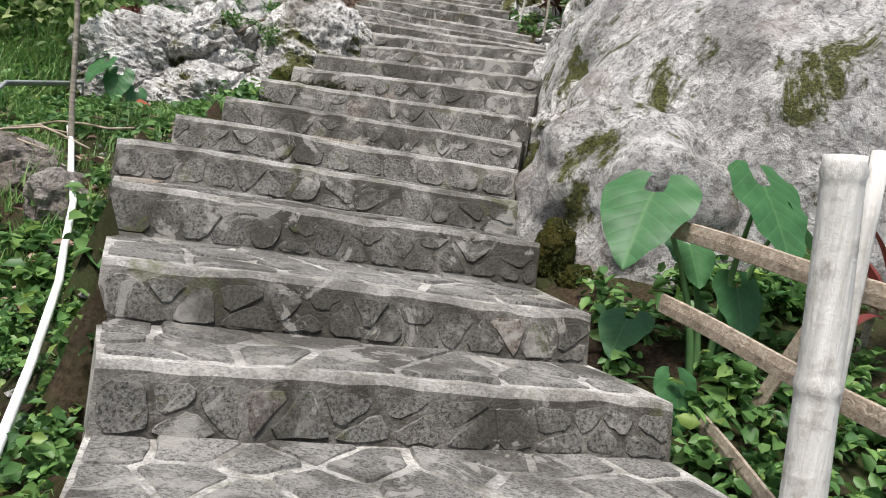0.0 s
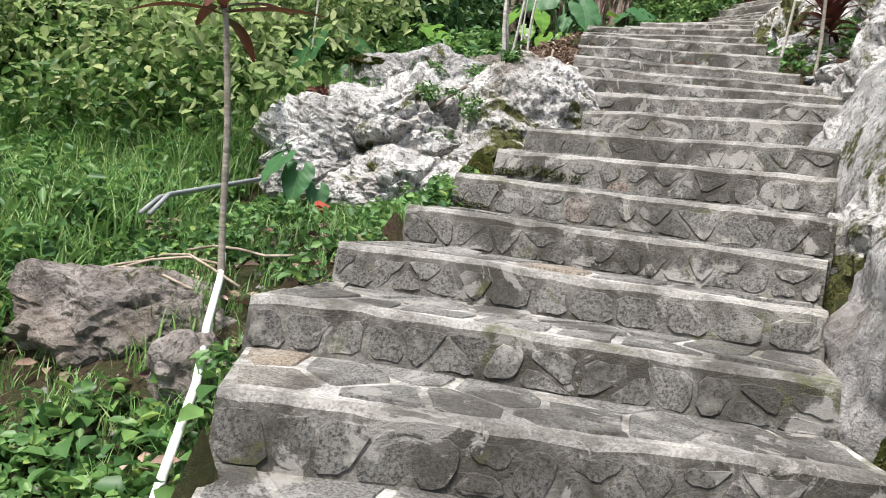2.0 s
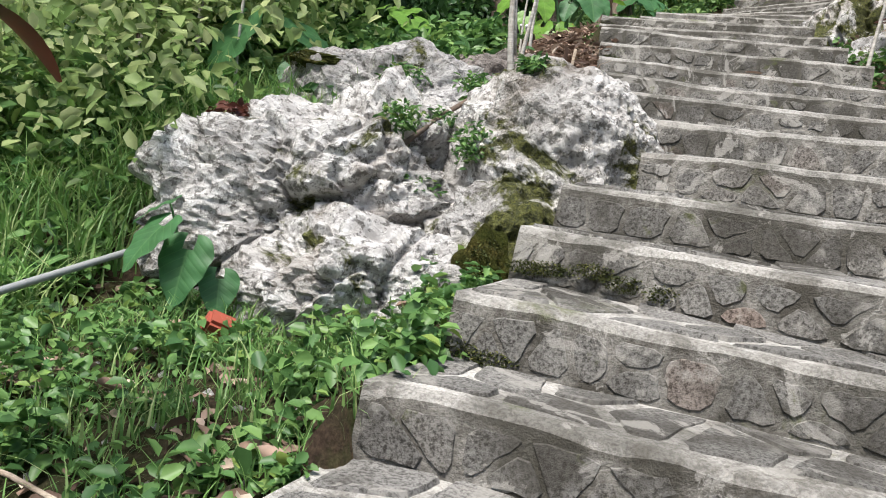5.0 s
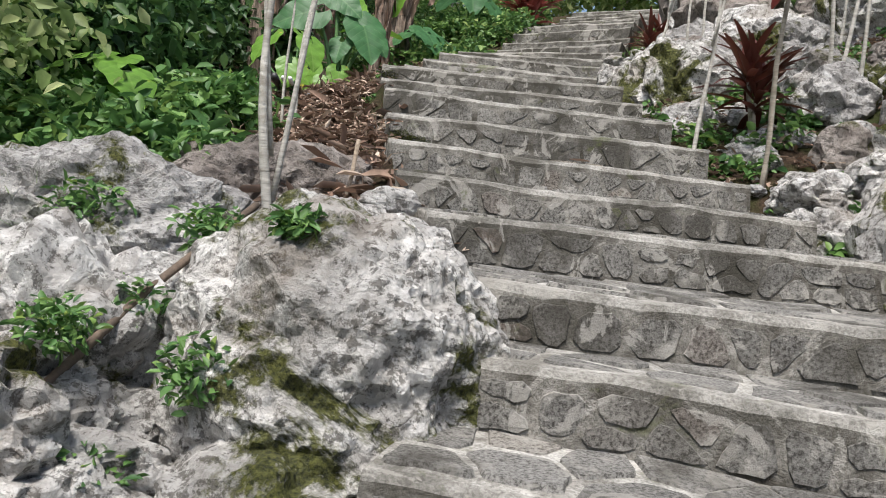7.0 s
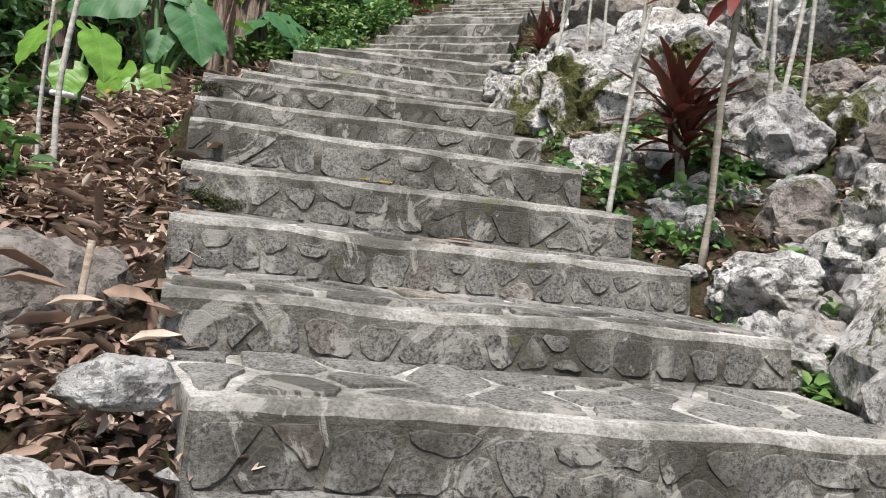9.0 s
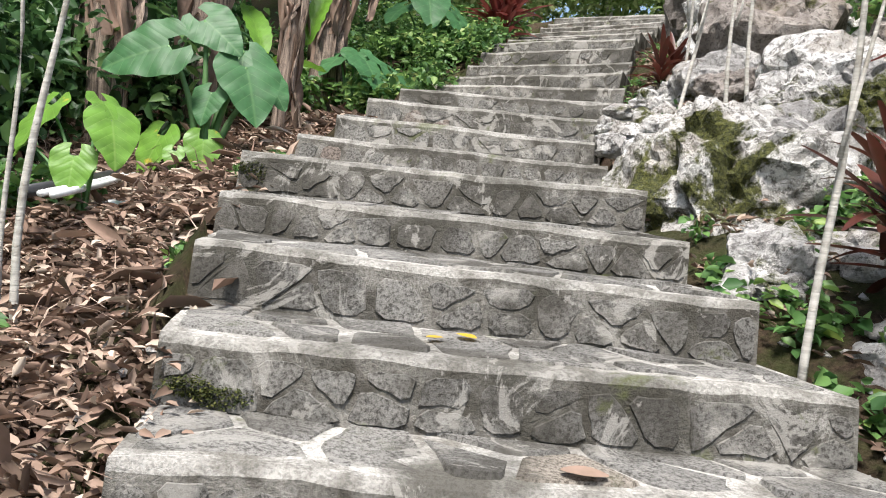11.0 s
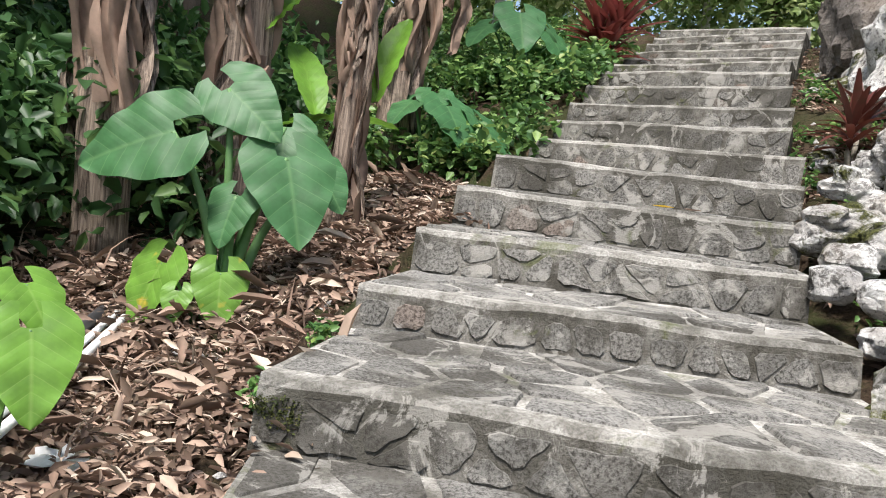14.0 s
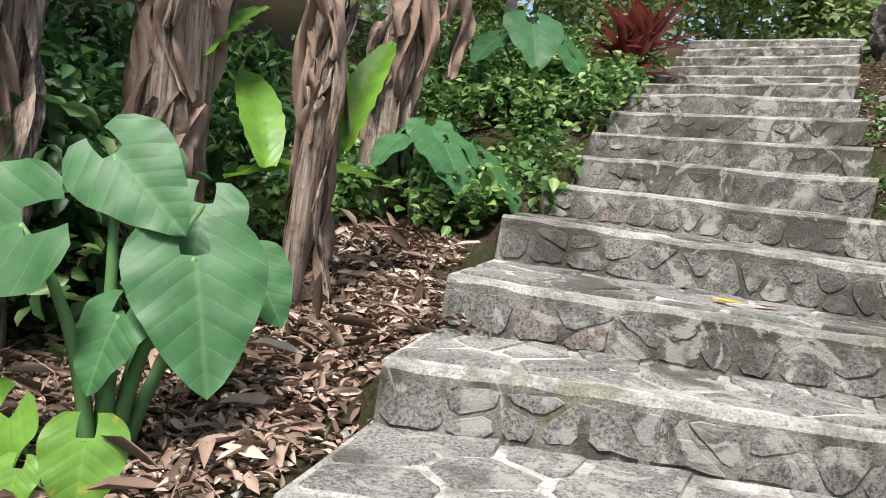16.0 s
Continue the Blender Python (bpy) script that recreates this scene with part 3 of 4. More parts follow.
def cordyline(at_, label, stems, mat, seed, ln=.34, n=34):
    """A cordyline: bare pale stems, each with a tuft of long red strap leaves."""
    rnd = random.Random(seed)
    root = tagged(new("cordyline_plant"), label, "cordyline", "red cordylines")
    root.location = at_
    kinds = [strap_leaf(ln * s, ln * .15, mat, seed, b) for s, b in ((1, .5), (.85, .9), (1.1, .25), (.7, .1))]
    for dx, dy, h in stems:
        pts = [(dx * t + .01 * math.sin(t * 7 + dx * 20), dy * t, -.05 + (h + .05) * t) for t in np.linspace(0, 1, 8)]
        v, f = tube(pts, [.017 - .006 * t for t in np.linspace(0, 1, 8)], 9, .35, seed)
        stem = child("stem", mesh_of("stem", v, f, [DULLBARK], True), root)
        for i in range(n):
            t = i / n
            up = 84 - 80 * (1 - t) ** 1.3 + rnd.uniform(-12, 12)
            child("leaf", rnd.choice(kinds), stem, pose(dx, dy, h - .13 * (1 - t), up, 0, i * 137.5 + rnd.uniform(-15, 15)))
    return root


def sapling(at_, top, label, r=.018, forks=(), mat=None, seed=0):
    root = tagged(new("sapling"), label, "sapling", "saplings beside the stairs")
    root.location = at_
    t8 = np.linspace(0, 1, 10)
    tv = Vector(top) - Vector(at_)
    pts = [tv * t + Vector((.03 * math.sin(t * 5 + seed), .03 * math.cos(t * 4 + seed), -.06 * (1 - t))) for t in t8]
    v, f = tube(pts, [r * (1 - .55 * t) for t in t8], 9, .3, seed)
    child("trunk", mesh_of("trunk", v, f, [mat or BARK], True), root)
    for t0, dx, dy, dz in forks:
        b = tv * t0
        bp = [b + Vector((dx, dy, dz)) * t for t in np.linspace(0, 1, 6)]
        v, f = tube(bp, [r * .6 * (1 - .5 * t) for t in np.linspace(0, 1, 6)], 7, .3, seed)
        child("branch", mesh_of("branch", v, f, [mat or BARK], True), root)
    return root


def rag(length, width, seed, mat):
    """A hanging dry banana leaf or a torn strip of sheath."""
    verts, faces = [], []
    m = 7
    for i in range(13):
        t = i / 12
        for j in range(m):
            f = j / (m - 1) - .5
            w = width * (.35 + .65 * math.sin(math.pi * min(.95, t + .1))) * (1 + .3 * noise.noise(Vector((t * 5, j, seed))))
            fold = .35 * width * math.cos(j * 2.2 + seed + t * 2.5)
            verts.append((f * w + .05 * math.sin(t * 4 + seed), fold + .03 * math.sin(t * 9 + j), -length * t * (1 + .12 * noise.noise(Vector((j * 1.3, seed, 1))))))
    for i in range(12):
        for j in range(m - 1):
            faces.append((i * m + j, i * m + j + 1, (i + 1) * m + j + 1, (i + 1) * m + j))
    return mesh_of("dry_leaf", verts, faces, [mat], True)


def banana_blade(length, width, mat):
    verts, uvs, faces = [], [], []
    for i in range(15):
        t = i / 14
        w = width * math.sin(math.pi * (t * .93 + .05)) ** .55
        for j in range(-3, 4):
            f = j / 3
            verts.append((f * w * .5, length * t, .16 * w * abs(f) - length * .25 * t * t + .01 * math.sin(t * 40 + j)))
            uvs.append((f * .5, t * 2))
    for i in range(14):
        for j in range(6):
            faces.append((i * 7 + j, i * 7 + j + 1, (i + 1) * 7 + j + 1, (i + 1) * 7 + j))
    return mesh_of("green_leaf", verts, faces, [mat], True, uvs)


def banana(at_, height, r, lean, label, rags, blades_, seed):
    root = tagged(new("banana_plant"), label, "banana plant", "banana plants")
    root.location = at_
    t8 = np.linspace(0, 1, 16)
    pts = [(lean[0] * t, lean[1] * t, -.08 + (height + .08) * t) for t in t8]
    v, f = tube(pts, [r * (1.12 - .35 * t) for t in t8], 22, .3, seed)
    child("trunk", mesh_of("trunk", v, f, [SHEATH], True), root)
    rnd = random.Random(seed)
    for i in range(24):
        a = rnd.uniform(0, 6.28)
        h = rnd.uniform(.3, 1) * height
        t = h / height
        child("dry_sheath", rag(rnd.uniform(.25, .6) * height * .6, r * rnd.uniform(.6, 1.3), seed + i, DEAD if i % 2 else SHEATH), root, pose(lean[0] * t + math.cos(a) * r * .95, lean[1] * t + math.sin(a) * r * .95, h, rnd.uniform(-6, 6), rnd.uniform(-8, 8), math.degrees(a) + 90))
    for i, (dx, dy, h, ln) in enumerate(rags):
        child("dry_leaf", rag(ln, .11, seed + 20 + i, DEAD), root, pose(dx, dy, h, 0, 0, i * 50))
    for dx, dy, h, ln, w, rx, rz in blades_:
        child("green_leaf", banana_blade(ln, w, BANANA), root, pose(dx, dy, h, rx, 0, rz))
    return root


def scatter(n, x0, x1, y0, y1, seed, lift=0.0):
    rnd = random.Random(seed)
    out = []
    while len(out) < n:
        x, y = rnd.uniform(x0, x1), rnd.uniform(y0, y1)
        if line(y, LY, LX) - .03 < x < line(y, RY, RX) + .03 and y < 17.8:
            continue
        out.append((x, y, ground_z(x, y) + lift))
    return out


def rod(name, label, pts, r, mat, cat):
    v, f = tube(pts, r, 12)
    return tagged(new(name, mesh_of(name, v, f, [mat], True)), label, cat)

# ---- boulders ----
ROCK = "pale weathered limestone rock patched with moss beside the steps"
rock("boulder", "huge smooth grey limestone boulder with a mossy foot", (2.16, 5.1, 1.0), (1.55, 1.75, 1.3), 3, GREYROCK, 20, 6, .18, 0, .12, "boulder", "", True)
rock("boulder", "grey boulder flank with green moss beside steps", (1.1, 4.1, .62), (.68, .62, .66), 5, GREYROCK, 30, 6, .2, 0, .2, "boulder", "", True)
rock("boulder", "rugged mossy boulder wedged against the step ends", (.9, 4.72, .85), (.4, .5, .55), 51, MOSSYLIME, 15, 5, .2, 0, .25, "boulder")
rock("boulder", "rugged mossy boulder wedged against the step ends", (1.06, 5.5, 1.35), (.4, .5, .6), 52, MOSSYLIME, 40, 5, .2, 0, .25, "boulder")
rock("boulder", "pitted limestone boulder with moss above the steps", (1.52, 6.75, 2.02), (.6, .75, .72), 6, LIMESTONE, 10, 5, .3, 0, .3, "boulder")
rock("boulder", "large pitted pale limestone boulder beside the stairs", (-2.05, 6.1, 1.22), (.66, .5, .44), 11, LIMESTONE, 5, 6, .32, 0, .35, "boulder", "rock outcrop")
rock("boulder", "rounded limestone boulder with white flank and dark moss", (-1.1, 6.47, 1.53), (.46, .56, .5), 12, MOSSYLIME, 20, 6, .1, 0, .1, "boulder", "rock outcrop", False, .3)
rock("boulder", "pointed white limestone boulder in the outcrop", (-1.85, 6.45, 1.45), (.34, .35, .42), 13, LIMESTONE, 40, 5, .3, 0, .4, "boulder", "rock outcrop")
rock("boulder", "grey flat-topped slab with yellow moss", (-2.1, 7.12, 1.72), (.66, .42, .42), 14, GREYROCK, -8, 6, .2, 0, .3, "boulder", "rock outcrop", False, .5)
rock("boulder", "low pitted limestone boulder over dark hollow", (-1.6, 5.72, .98), (.5, .36, .3), 15, LIMESTONE, 15, 6, .3, 0, .35, "boulder", "rock outcrop")
rock("boulder", "mossy limestone block against the step ends", (-1.22, 5.88, 1.22), (.28, .3, .24), 16, MOSSYLIME, 0, 5, .3, 0, .3, "boulder", "rock outcrop")
rock("boulder", "brown shaded boulder below leaf litter", (-1.6, 7.62, 1.96), (.36, .3, .3), 17, BROWNROCK, 10, 5, .2, 0, .3, "boulder")
rock("rock", "mossy brown rock beside the steps", (-1.34, 7.75, 2.02), (.24, .3, .26), 24, BROWNROCK, 30, 4, .25, 0, .3)
rock("rock", "brown rock in the bank", (-2.25, 3.98, .36), (.46, .2, .24), 18, BROWNROCK, 10, 5, .3, 0, .35)
rock("rock", "pale rock under the white pipe", (-1.68, 3.6, .32), (.15, .14, .16), 19, BROWNROCK, 50, 4, .3, 0, .35)
rock("rock", "long pale stone lying on the step end", (-1.0, 7.02, 2.06), (.12, .06, .055), 20, LIMESTONE, 25, 4, .2, 0, .2)
for i, (x, y, z, a, b, c, mt) in enumerate([
        (1.4, 7.42, 2.12, .36, .42, .4, MOSSYLIME), (1.62, 6.95, 1.9, .42, .4, .5, LIMESTONE), (1.05, 7.95, 2.3, .22, .2, .16, LIMESTONE), (1.75, 7.9, 2.5, .42, .4, .35, LIMESTONE),
        (2.1, 8.9, 2.8, .5, .45, .5, GREYROCK), (2.6, 8.3, 3.0, .5, .45, .42, LIMESTONE), (2.9, 9.3, 3.5, .4, .4, .33, GREYROCK), (2.35, 7.6, 2.85, .4, .35, .3, LIMESTONE), (3.2, 8.6, 3.6, .5, .5, .4, LIMESTONE),
        (1.02, 9.9, 3.02, .44, .5, .46, MOSSYLIME), (.92, 9.2, 2.75, .22, .25, .2, GREYROCK), (1.55, 10.3, 3.4, .4, .4, .4, LIMESTONE), (1.85, 10.1, 3.5, .4, .35, .3, GREYROCK), (1.2, 8.75, 2.6, .28, .25, .16, GREYROCK),
        (2.1, 11.0, 3.75, .45, .4, .4, LIMESTONE), (2.2, 12.2, 4.3, .5, .5, .45, BROWNROCK), (2.5, 13.3, 4.75, .5, .6, .7, LIMESTONE), (2.75, 14.3, 5.2, .5, .6, .75, BROWNROCK), (3.4, 15.6, 5.6, .4, .5, .6, LIMESTONE), (3.6, 16.9, 5.9, .35, .4, .45, BROWNROCK), (2.9, 10.4, 4.0, .5, .5, .45, LIMESTONE), (.98, 8.66, 2.5, .24, .2, .13, GREYROCK), (1.02, 7.72, 2.12, .17, .2, .15, LIMESTONE), (.82, 9.05, 2.72, .12, .14, .1, LIMESTONE)]):
    rock("rock", ROCK, (x, y, z), (a, b, c), 30 + i, mt, i * 47, 5 if y < 10.5 else 4, .3, 0, .38, "rock", "rocks above the stairs")
rnd = random.Random(9)
for i in range(96):
    y = rnd.uniform(7.2, 12.5) if i % 3 else rnd.uniform(12, 15.5)
    s = rnd.uniform(.13, .36)
    x = line(y, RY, RX) + s + rnd.uniform(.3, 2.9)
    rock("rock", ROCK, (x, y, ground_z(x, y) + s * .25), (s, s * rnd.uniform(.7, 1), s * rnd.uniform(.6, .9)), 200 + i, (LIMESTONE, GREYROCK, BROWNROCK)[i % 3], i * 53, 4, .3, 0, .38, "rock", "rocks above the stairs")
for i in range(26):
    y = rnd.uniform(10.5, 12.2)
    x = line(y, RY, RX) + rnd.uniform(.06, .45)
    rock("stone", "whitish loose stone piled beside the steps", (x, y, line(y, RY, ZS) - .08 + rnd.uniform(0, .14)), (rnd.uniform(.07, .14), rnd.uniform(.06, .12), rnd.uniform(.05, .09)), 70 + i, LIMESTONE, i * 61, 3, .25, 0, .3, "stone", "loose white stones")
for i in range(30):
    y = rnd.uniform(7.6, 9.3) if i % 2 else rnd.uniform(12, 15)
    x = line(y, RY, RX) + rnd.uniform(.08, .9)
    rock("stone", "grey loose stone lying on the bank", (x, y, ground_z(x, y) + .02), (rnd.uniform(.05, .12), rnd.uniform(.05, .1), rnd.uniform(.03, .07)), 110 + i, GREYROCK if i % 3 else LIMESTONE, i * 37, 3, .25, 0, .3, "stone", "loose stones")

G = ground_z
# ---- fence, pipes, brick, sticks ----


def bamboo_fence():
    root = tagged(new("bamboo_fence"), "weathered bamboo post with split bamboo rails", "fence")
    root.location = (.95, 1.8, -.25)
    zs, rs = [], []
    for z in np.arange(-.1, 1.17, .02):
        node = min(abs(z - q) for q in (.05, .62, 1.12))
        zs.append(z), rs.append(.055 + (.006 if node < .015 else 0) - .006 * max(0, z))
    v, f = tube([(.06 - .075 * z + .01 * math.sin(z * 2), 0, z) for z in zs], rs, 20)
    child("post", mesh_of("post", v, f, [BAMBOO], True), root)
    v, f = tube([(.13, .12, z) for z in np.linspace(-.1, 1.2, 8)], .022, 12)
    child("post", mesh_of("post", v, f, [BAMBOO], True), root, None, "thin bamboo post")

    def slat(a, c, w):
        a, c = Vector(a) - root.location, Vector(c) - root.location
        ax = (c - a).normalized()
        vs, fs = [], []
        for i in range(9):
            p = a.lerp(c, i / 8)
            p.z += .004 * math.sin(i * .9)
            s = ax.cross(Vector((0, 0, 1))).normalized()
            u = s.cross(ax)
            for dx, dz in ((-.004, -w), (.004, -w * .9), (.008, 0), (.004, w * .9), (-.004, w), (-.003, 0)):
                vs.append(p + s * dx + u * dz)
        for i in range(8):
            for j in range(6):
                fs.append((i * 6 + j, i * 6 + (j + 1) % 6, i * 6 + 6 + (j + 1) % 6, i * 6 + 6 + j))
        fs += [tuple(range(6)), tuple(range(53, 47, -1))]
        child("rail", mesh_of("rail", vs, fs, [SPLIT]), root, None, "split bamboo rail")
    slat((.86, 2.72, .68), (1.22, 1.75, .58), .034)
    slat((.84, 2.66, .42), (1.22, 1.7, .28), .034)
    slat((1.0, 2.52, .06), (1.1, 1.75, -.1), .034)
    slat((1.2, 2.6, .1), (1.3, 2.3, .72), .03)


bamboo_fence()
rod("white_pipe", "white plastic water pipe running down the bank", [(-1.96, 4.2, .7), (-1.86, 4.03, .62), (-1.69, 3.69, .5), (-1.53, 3.4, .38), (-1.39, 3.06, .23), (-1.28, 2.81, .14), (-1.1, 2.3, -.02), (-.97, 1.9, -.14)], .015, PVC, "pipe")
for i, (o, mt) in enumerate(((0, HOSE), (.05, HOSE))):
    rod("grey_pipe", "grey plastic water pipe lying across the grass", [(-2.53 - o, 4.45, .8), (-2.55 - o, 4.62, .9 - o * .4), (-2.56 - o, 5.62, 1.03 - o * .4), (-2.58 - o, 6.1, 1.08)], .012, mt, "pipe")
for i, (o, mt, r) in enumerate(((0, PVC, .015), (.045, PVC, .013), (.1, BLACK, .024))):
    rod("water_pipe", "water pipe lying in the leaf litter" if mt is PVC else "black hose lying in the leaf litter", [(-1.75 - o, 9.3, 2.78), (-1.83 - o, 10.0, 2.82), (-1.97 - o, 10.9, 2.87), (-2.14 - o, 12, 2.92)], r, mt, "pipe")
rod("stick", "grey dry stick leaning on the rocks", [(-1.42, 6.75, 2.0), (-1.6, 6.3, 1.75), (-1.75, 5.95, 1.5)], .012, DARKBARK, "stick")
rod("stick", "thin pale broken stick by the step", [(-1.2, 7.35, 1.95), (-1.17, 7.4, 2.15), (-1.16, 7.42, 2.3)], .009, SPLIT, "stick")
rod("stick", "yellow bamboo stick on leaf litter", [(-1.6, 9.9, G(-1.6, 9.9) + .05), (-1.45, 10.2, G(-1.45, 10.2) + .06), (-1.28, 10.5, G(-1.28, 10.5) + .06)], .009, SPLIT, "stick")
for x0, y0, x1, y1 in ((-2.8, 4.2, -1.95, 3.98), (-2.6, 4.1, -1.9, 4.12), (-2.4, 4.25, -1.75, 4.0), (-2.9, 4.05, -2.3, 4.2), (-2.2, 4.3, -1.6, 4.15)):
    rod("straw_stalk", "dry straw-coloured stalk lying on the bank edge", [(x0 + (x1 - x0) * t, y0 + (y1 - y0) * t, ground_z(x0 + (x1 - x0) * t, y0 + (y1 - y0) * t) + .12 + .03 * math.sin(t * 3)) for t in (0, .25, .5, .75, 1)], .006, SPLIT, "stalk")
rod("log", "dark fallen trunk in the undergrowth", [(-4.4, 8.2, 2.0), (-3.3, 8.0, 1.95), (-2.4, 8.1, 2.0)], .05, DARKBARK, "log")
bm = bmesh.new()
bmesh.ops.create_cube(bm, size=1)
bmesh.ops.scale(bm, vec=(.1, .075, .085), verts=bm.verts)
bmesh.ops.bevel(bm, geom=list(bm.edges), offset=.012, segments=2, affect="EDGES")
me = bpy.data.meshes.new("brick")
bm.to_mesh(me)
me.materials.append(BRICK)
tagged(new("brick", me), "broken red brick lying at the rock's foot", "brick").matrix_world = pose(-1.94, 5.12, ground_z(-1.94, 5.12) + .06, 30, 20, 35)

# ---- taro, cordyline, banana, saplings ----
taro((1.1, 2.85, .05), [(-.33, -.1, .74, .34, 150, 42), (.04, -.14, .82, .33, 205, 48), (.2, -.02, .75, .3, 250, 45), (-.12, .05, .58, .2, 190, 40), (.05, -.05, .45, .22, 200, 60)], "green taro plant with heart-shaped leaves by the fence", None, 1)
taro((.82, 2.9, .1), [(-.03, -.05, .22, .2, 150, 30), (.1, -.3, .06, .18, 200, 60)], "low taro plant by the boulder", None, 2, .006)
taro((-2.2, 5.35, G(-2.2, 5.35)), [(-.08, -.08, .34, .2, 150, 45), (.02, -.06, .27, .2, 180, 65), (.12, 0, .18, .14, 210, 60), (-.12, .02, .42, .15, 120, 30)], "taro plant under the outcrop", None, 3, .007)
taro((-2.95, 7.25, G(-2.95, 7.25)), [(-.1, -.2, 2.16 - G(-2.95, 7.25), .4, 150, 62), (.2, .0, 2.2 - G(-2.95, 7.25), .32, 250, 35), (.25, -.15, 1.95 - G(-2.95, 7.25), .2, 200, 50)], "large taro behind the outcrop", None, 4)
taro((-1.63, 11.0, G(-1.63, 11.0)), [(-.22, -.1, 3.6 - G(-1.63, 11.0), .38, 98, 22, -62), (.19, .04, 3.55 - G(-1.63, 11.0), .38, 215, 55, 12), (-.08, .1, 3.8 - G(-1.63, 11.0), .31, 245, 32, 52), (.12, .28, 3.68 - G(-1.63, 11.0), .27, 190, 52), (.02, -.02, 3.38 - G(-1.63, 11.0), .22, 165, 55), (.28, .3, 3.52 - G(-1.63, 11.0), .22, 240, 45, 30)], "large dark green taro with broad leaves", None, 5, .018)
taro((-1.67, 10.82, G(-1.67, 10.82)), [(-.17, .06, 3.1 - G(-1.67, 10.82), .27, 135, 62, -15), (.08, -.02, 3.1 - G(-1.67, 10.82), .21, 195, 66), (-.06, -.06, .14, .12, 180, 60)], "small taro with one yellowing leaf", TARO_Y, 6, .008)
taro((-1.8, 9.7, G(-1.8, 9.7)), [(-.2, .12, .46, .24, 140, 50), (.1, -.02, .42, .22, 215, 55), (-.02, -.06, .26, .18, 185, 65), (-.25, .05, .3, .16, 110, 50), (.02, .1, .5, .17, 240, 40)], "yellow-green young taro plant in the litter", TARO_Y, 7, .008)
taro((-.97, 13.4, G(-.97, 13.4)), [(.12, -.1, .52, .42, 215, 40), (.36, .05, .46, .42, 240, 40), (-.12, .05, .55, .3, 140, 35), (.02, .1, .62, .28, 180, 30)], "taro plant on the upper bank", None, 8, .014)
taro((-.3, 15.4, G(-.3, 15.4)), [(.0, -.1, .7, .5, 190, 45), (.3, .05, .62, .45, 240, 45), (-.25, .05, .6, .4, 140, 35), (.35, -.2, .45, .36, 220, 50)], "tall taro plant near the top", None, 9, .014)
taro((-2.6, 8.6, G(-2.6, 8.6)), [(.1, -.05, .4, .3, 220, 35), (-.2, 0, .45, .3, 130, 30), (0, .1, .5, .26, 180, 20)], "yellow-green taro among shrubs", TARO_Y, 10, .008)
cordyline((1.0, 8.62, G(1.0, 8.62)), "dark red cordyline with long strap leaves", [(0, 0, .3), (-.05, .04, .42)], REDLEAF, 1, .34, 30)
cordyline((.86, 8.12, G(.86, 8.12)), "tall red cordyline overhanging the steps", [(.02, .02, 1.2)], PINKLEAF, 2, .38, 22)
cordyline((.63, 15.75, G(.63, 15.75)), "red cordyline at the top of the stairs", [(0, 0, .25), (.1, .05, .5), (-.1, .05, .38)], PINKLEAF, 3, .5, 30)
cordyline((-1.86, 4.08, G(-1.86, 4.08)), "purple-leaved cordyline on a tall thin stem", [(-.14, 0, 1.3)], REDLEAF, 4, .4, 18)
cordyline((1.45, 12.4, G(1.45, 12.4)), "drooping dark red cordyline on the rocky bank", [(0, 0, .3), (.2, .3, .4)], REDLEAF, 5, .32, 24)
cordyline((1.75, 3.1, .1), "red cordyline beside the fence", [(-.05, -.3, .5)], PINKLEAF, 6, .3, 14)
cordyline((-1.35, 1.95, G(-1.35, 1.95)), "small pink-red cordyline on the lower bank", [(0, 0, .92)], PINKLEAF, 8, .3, 14)
banana((-1.95, 12.2, G(-1.95, 12.2)), 3.0, .14, (-.05, .05), "thick banana trunk in brown dry sheaths", [(.15, -.1, 1.9, .6), (-.18, -.1, 2.0, .7)], [(.2, .1, .62, .7, .24, 20, -60), (.1, -.05, 1.1, .5, .16, 50, -20)], 1)
banana((-2.4, 11.6, G(-2.4, 11.6)), 3.0, .12, (-.02, .05), "banana trunk wrapped in torn dry leaves", [(.1, -.12, 1.4, .8), (-.12, -.1, 1.6, .9)], [], 2)
banana((-1.38, 12.05, G(-1.38, 12.05)), 2.8, .045, (.12, .05), "slim banana stem with dry brown bark", [(.05, -.06, 1.5, .45)], [(-.15, .05, .6, .62, .2, 55, 30), (.15, .05, .7, .6, .17, 70, -20)], 3)
banana((-1.25, 13.6, G(-1.25, 13.6)), 3.0, .09, (.1, .0), "banana plant hung with dead brown leaves", [(.2, -.1, 1.5, .6), (.4, -.1, 1.55, .65), (.05, -.1, 1.6, .5), (.3, -.15, 1.7, .5)], [(.1, 0, 1.9, .9, .25, 10, -50)], 4)
banana((-3.6, 9.5, G(-3.6, 9.5)), 2.4, .1, (.1, .0), "banana plant hung with dead brown leaves", [(.2, -.1, 1.5, .6), (-.2, -.1, 1.3, .6)], [(.1, 0, 1.6, .9, .25, 10, -50), (-.1, 0, 1.6, .9, .25, 10, 80)], 5)
banana((-4.3, 8.0, G(-4.3, 8.0)), 2.6, .09, (.1, .0), "banana plant hung with grey dead leaves", [(.12, -.1, 1.3, .7), (-.1, -.1, 1.2, .6), (.2, -.12, 1.5, .8)], [], 6)
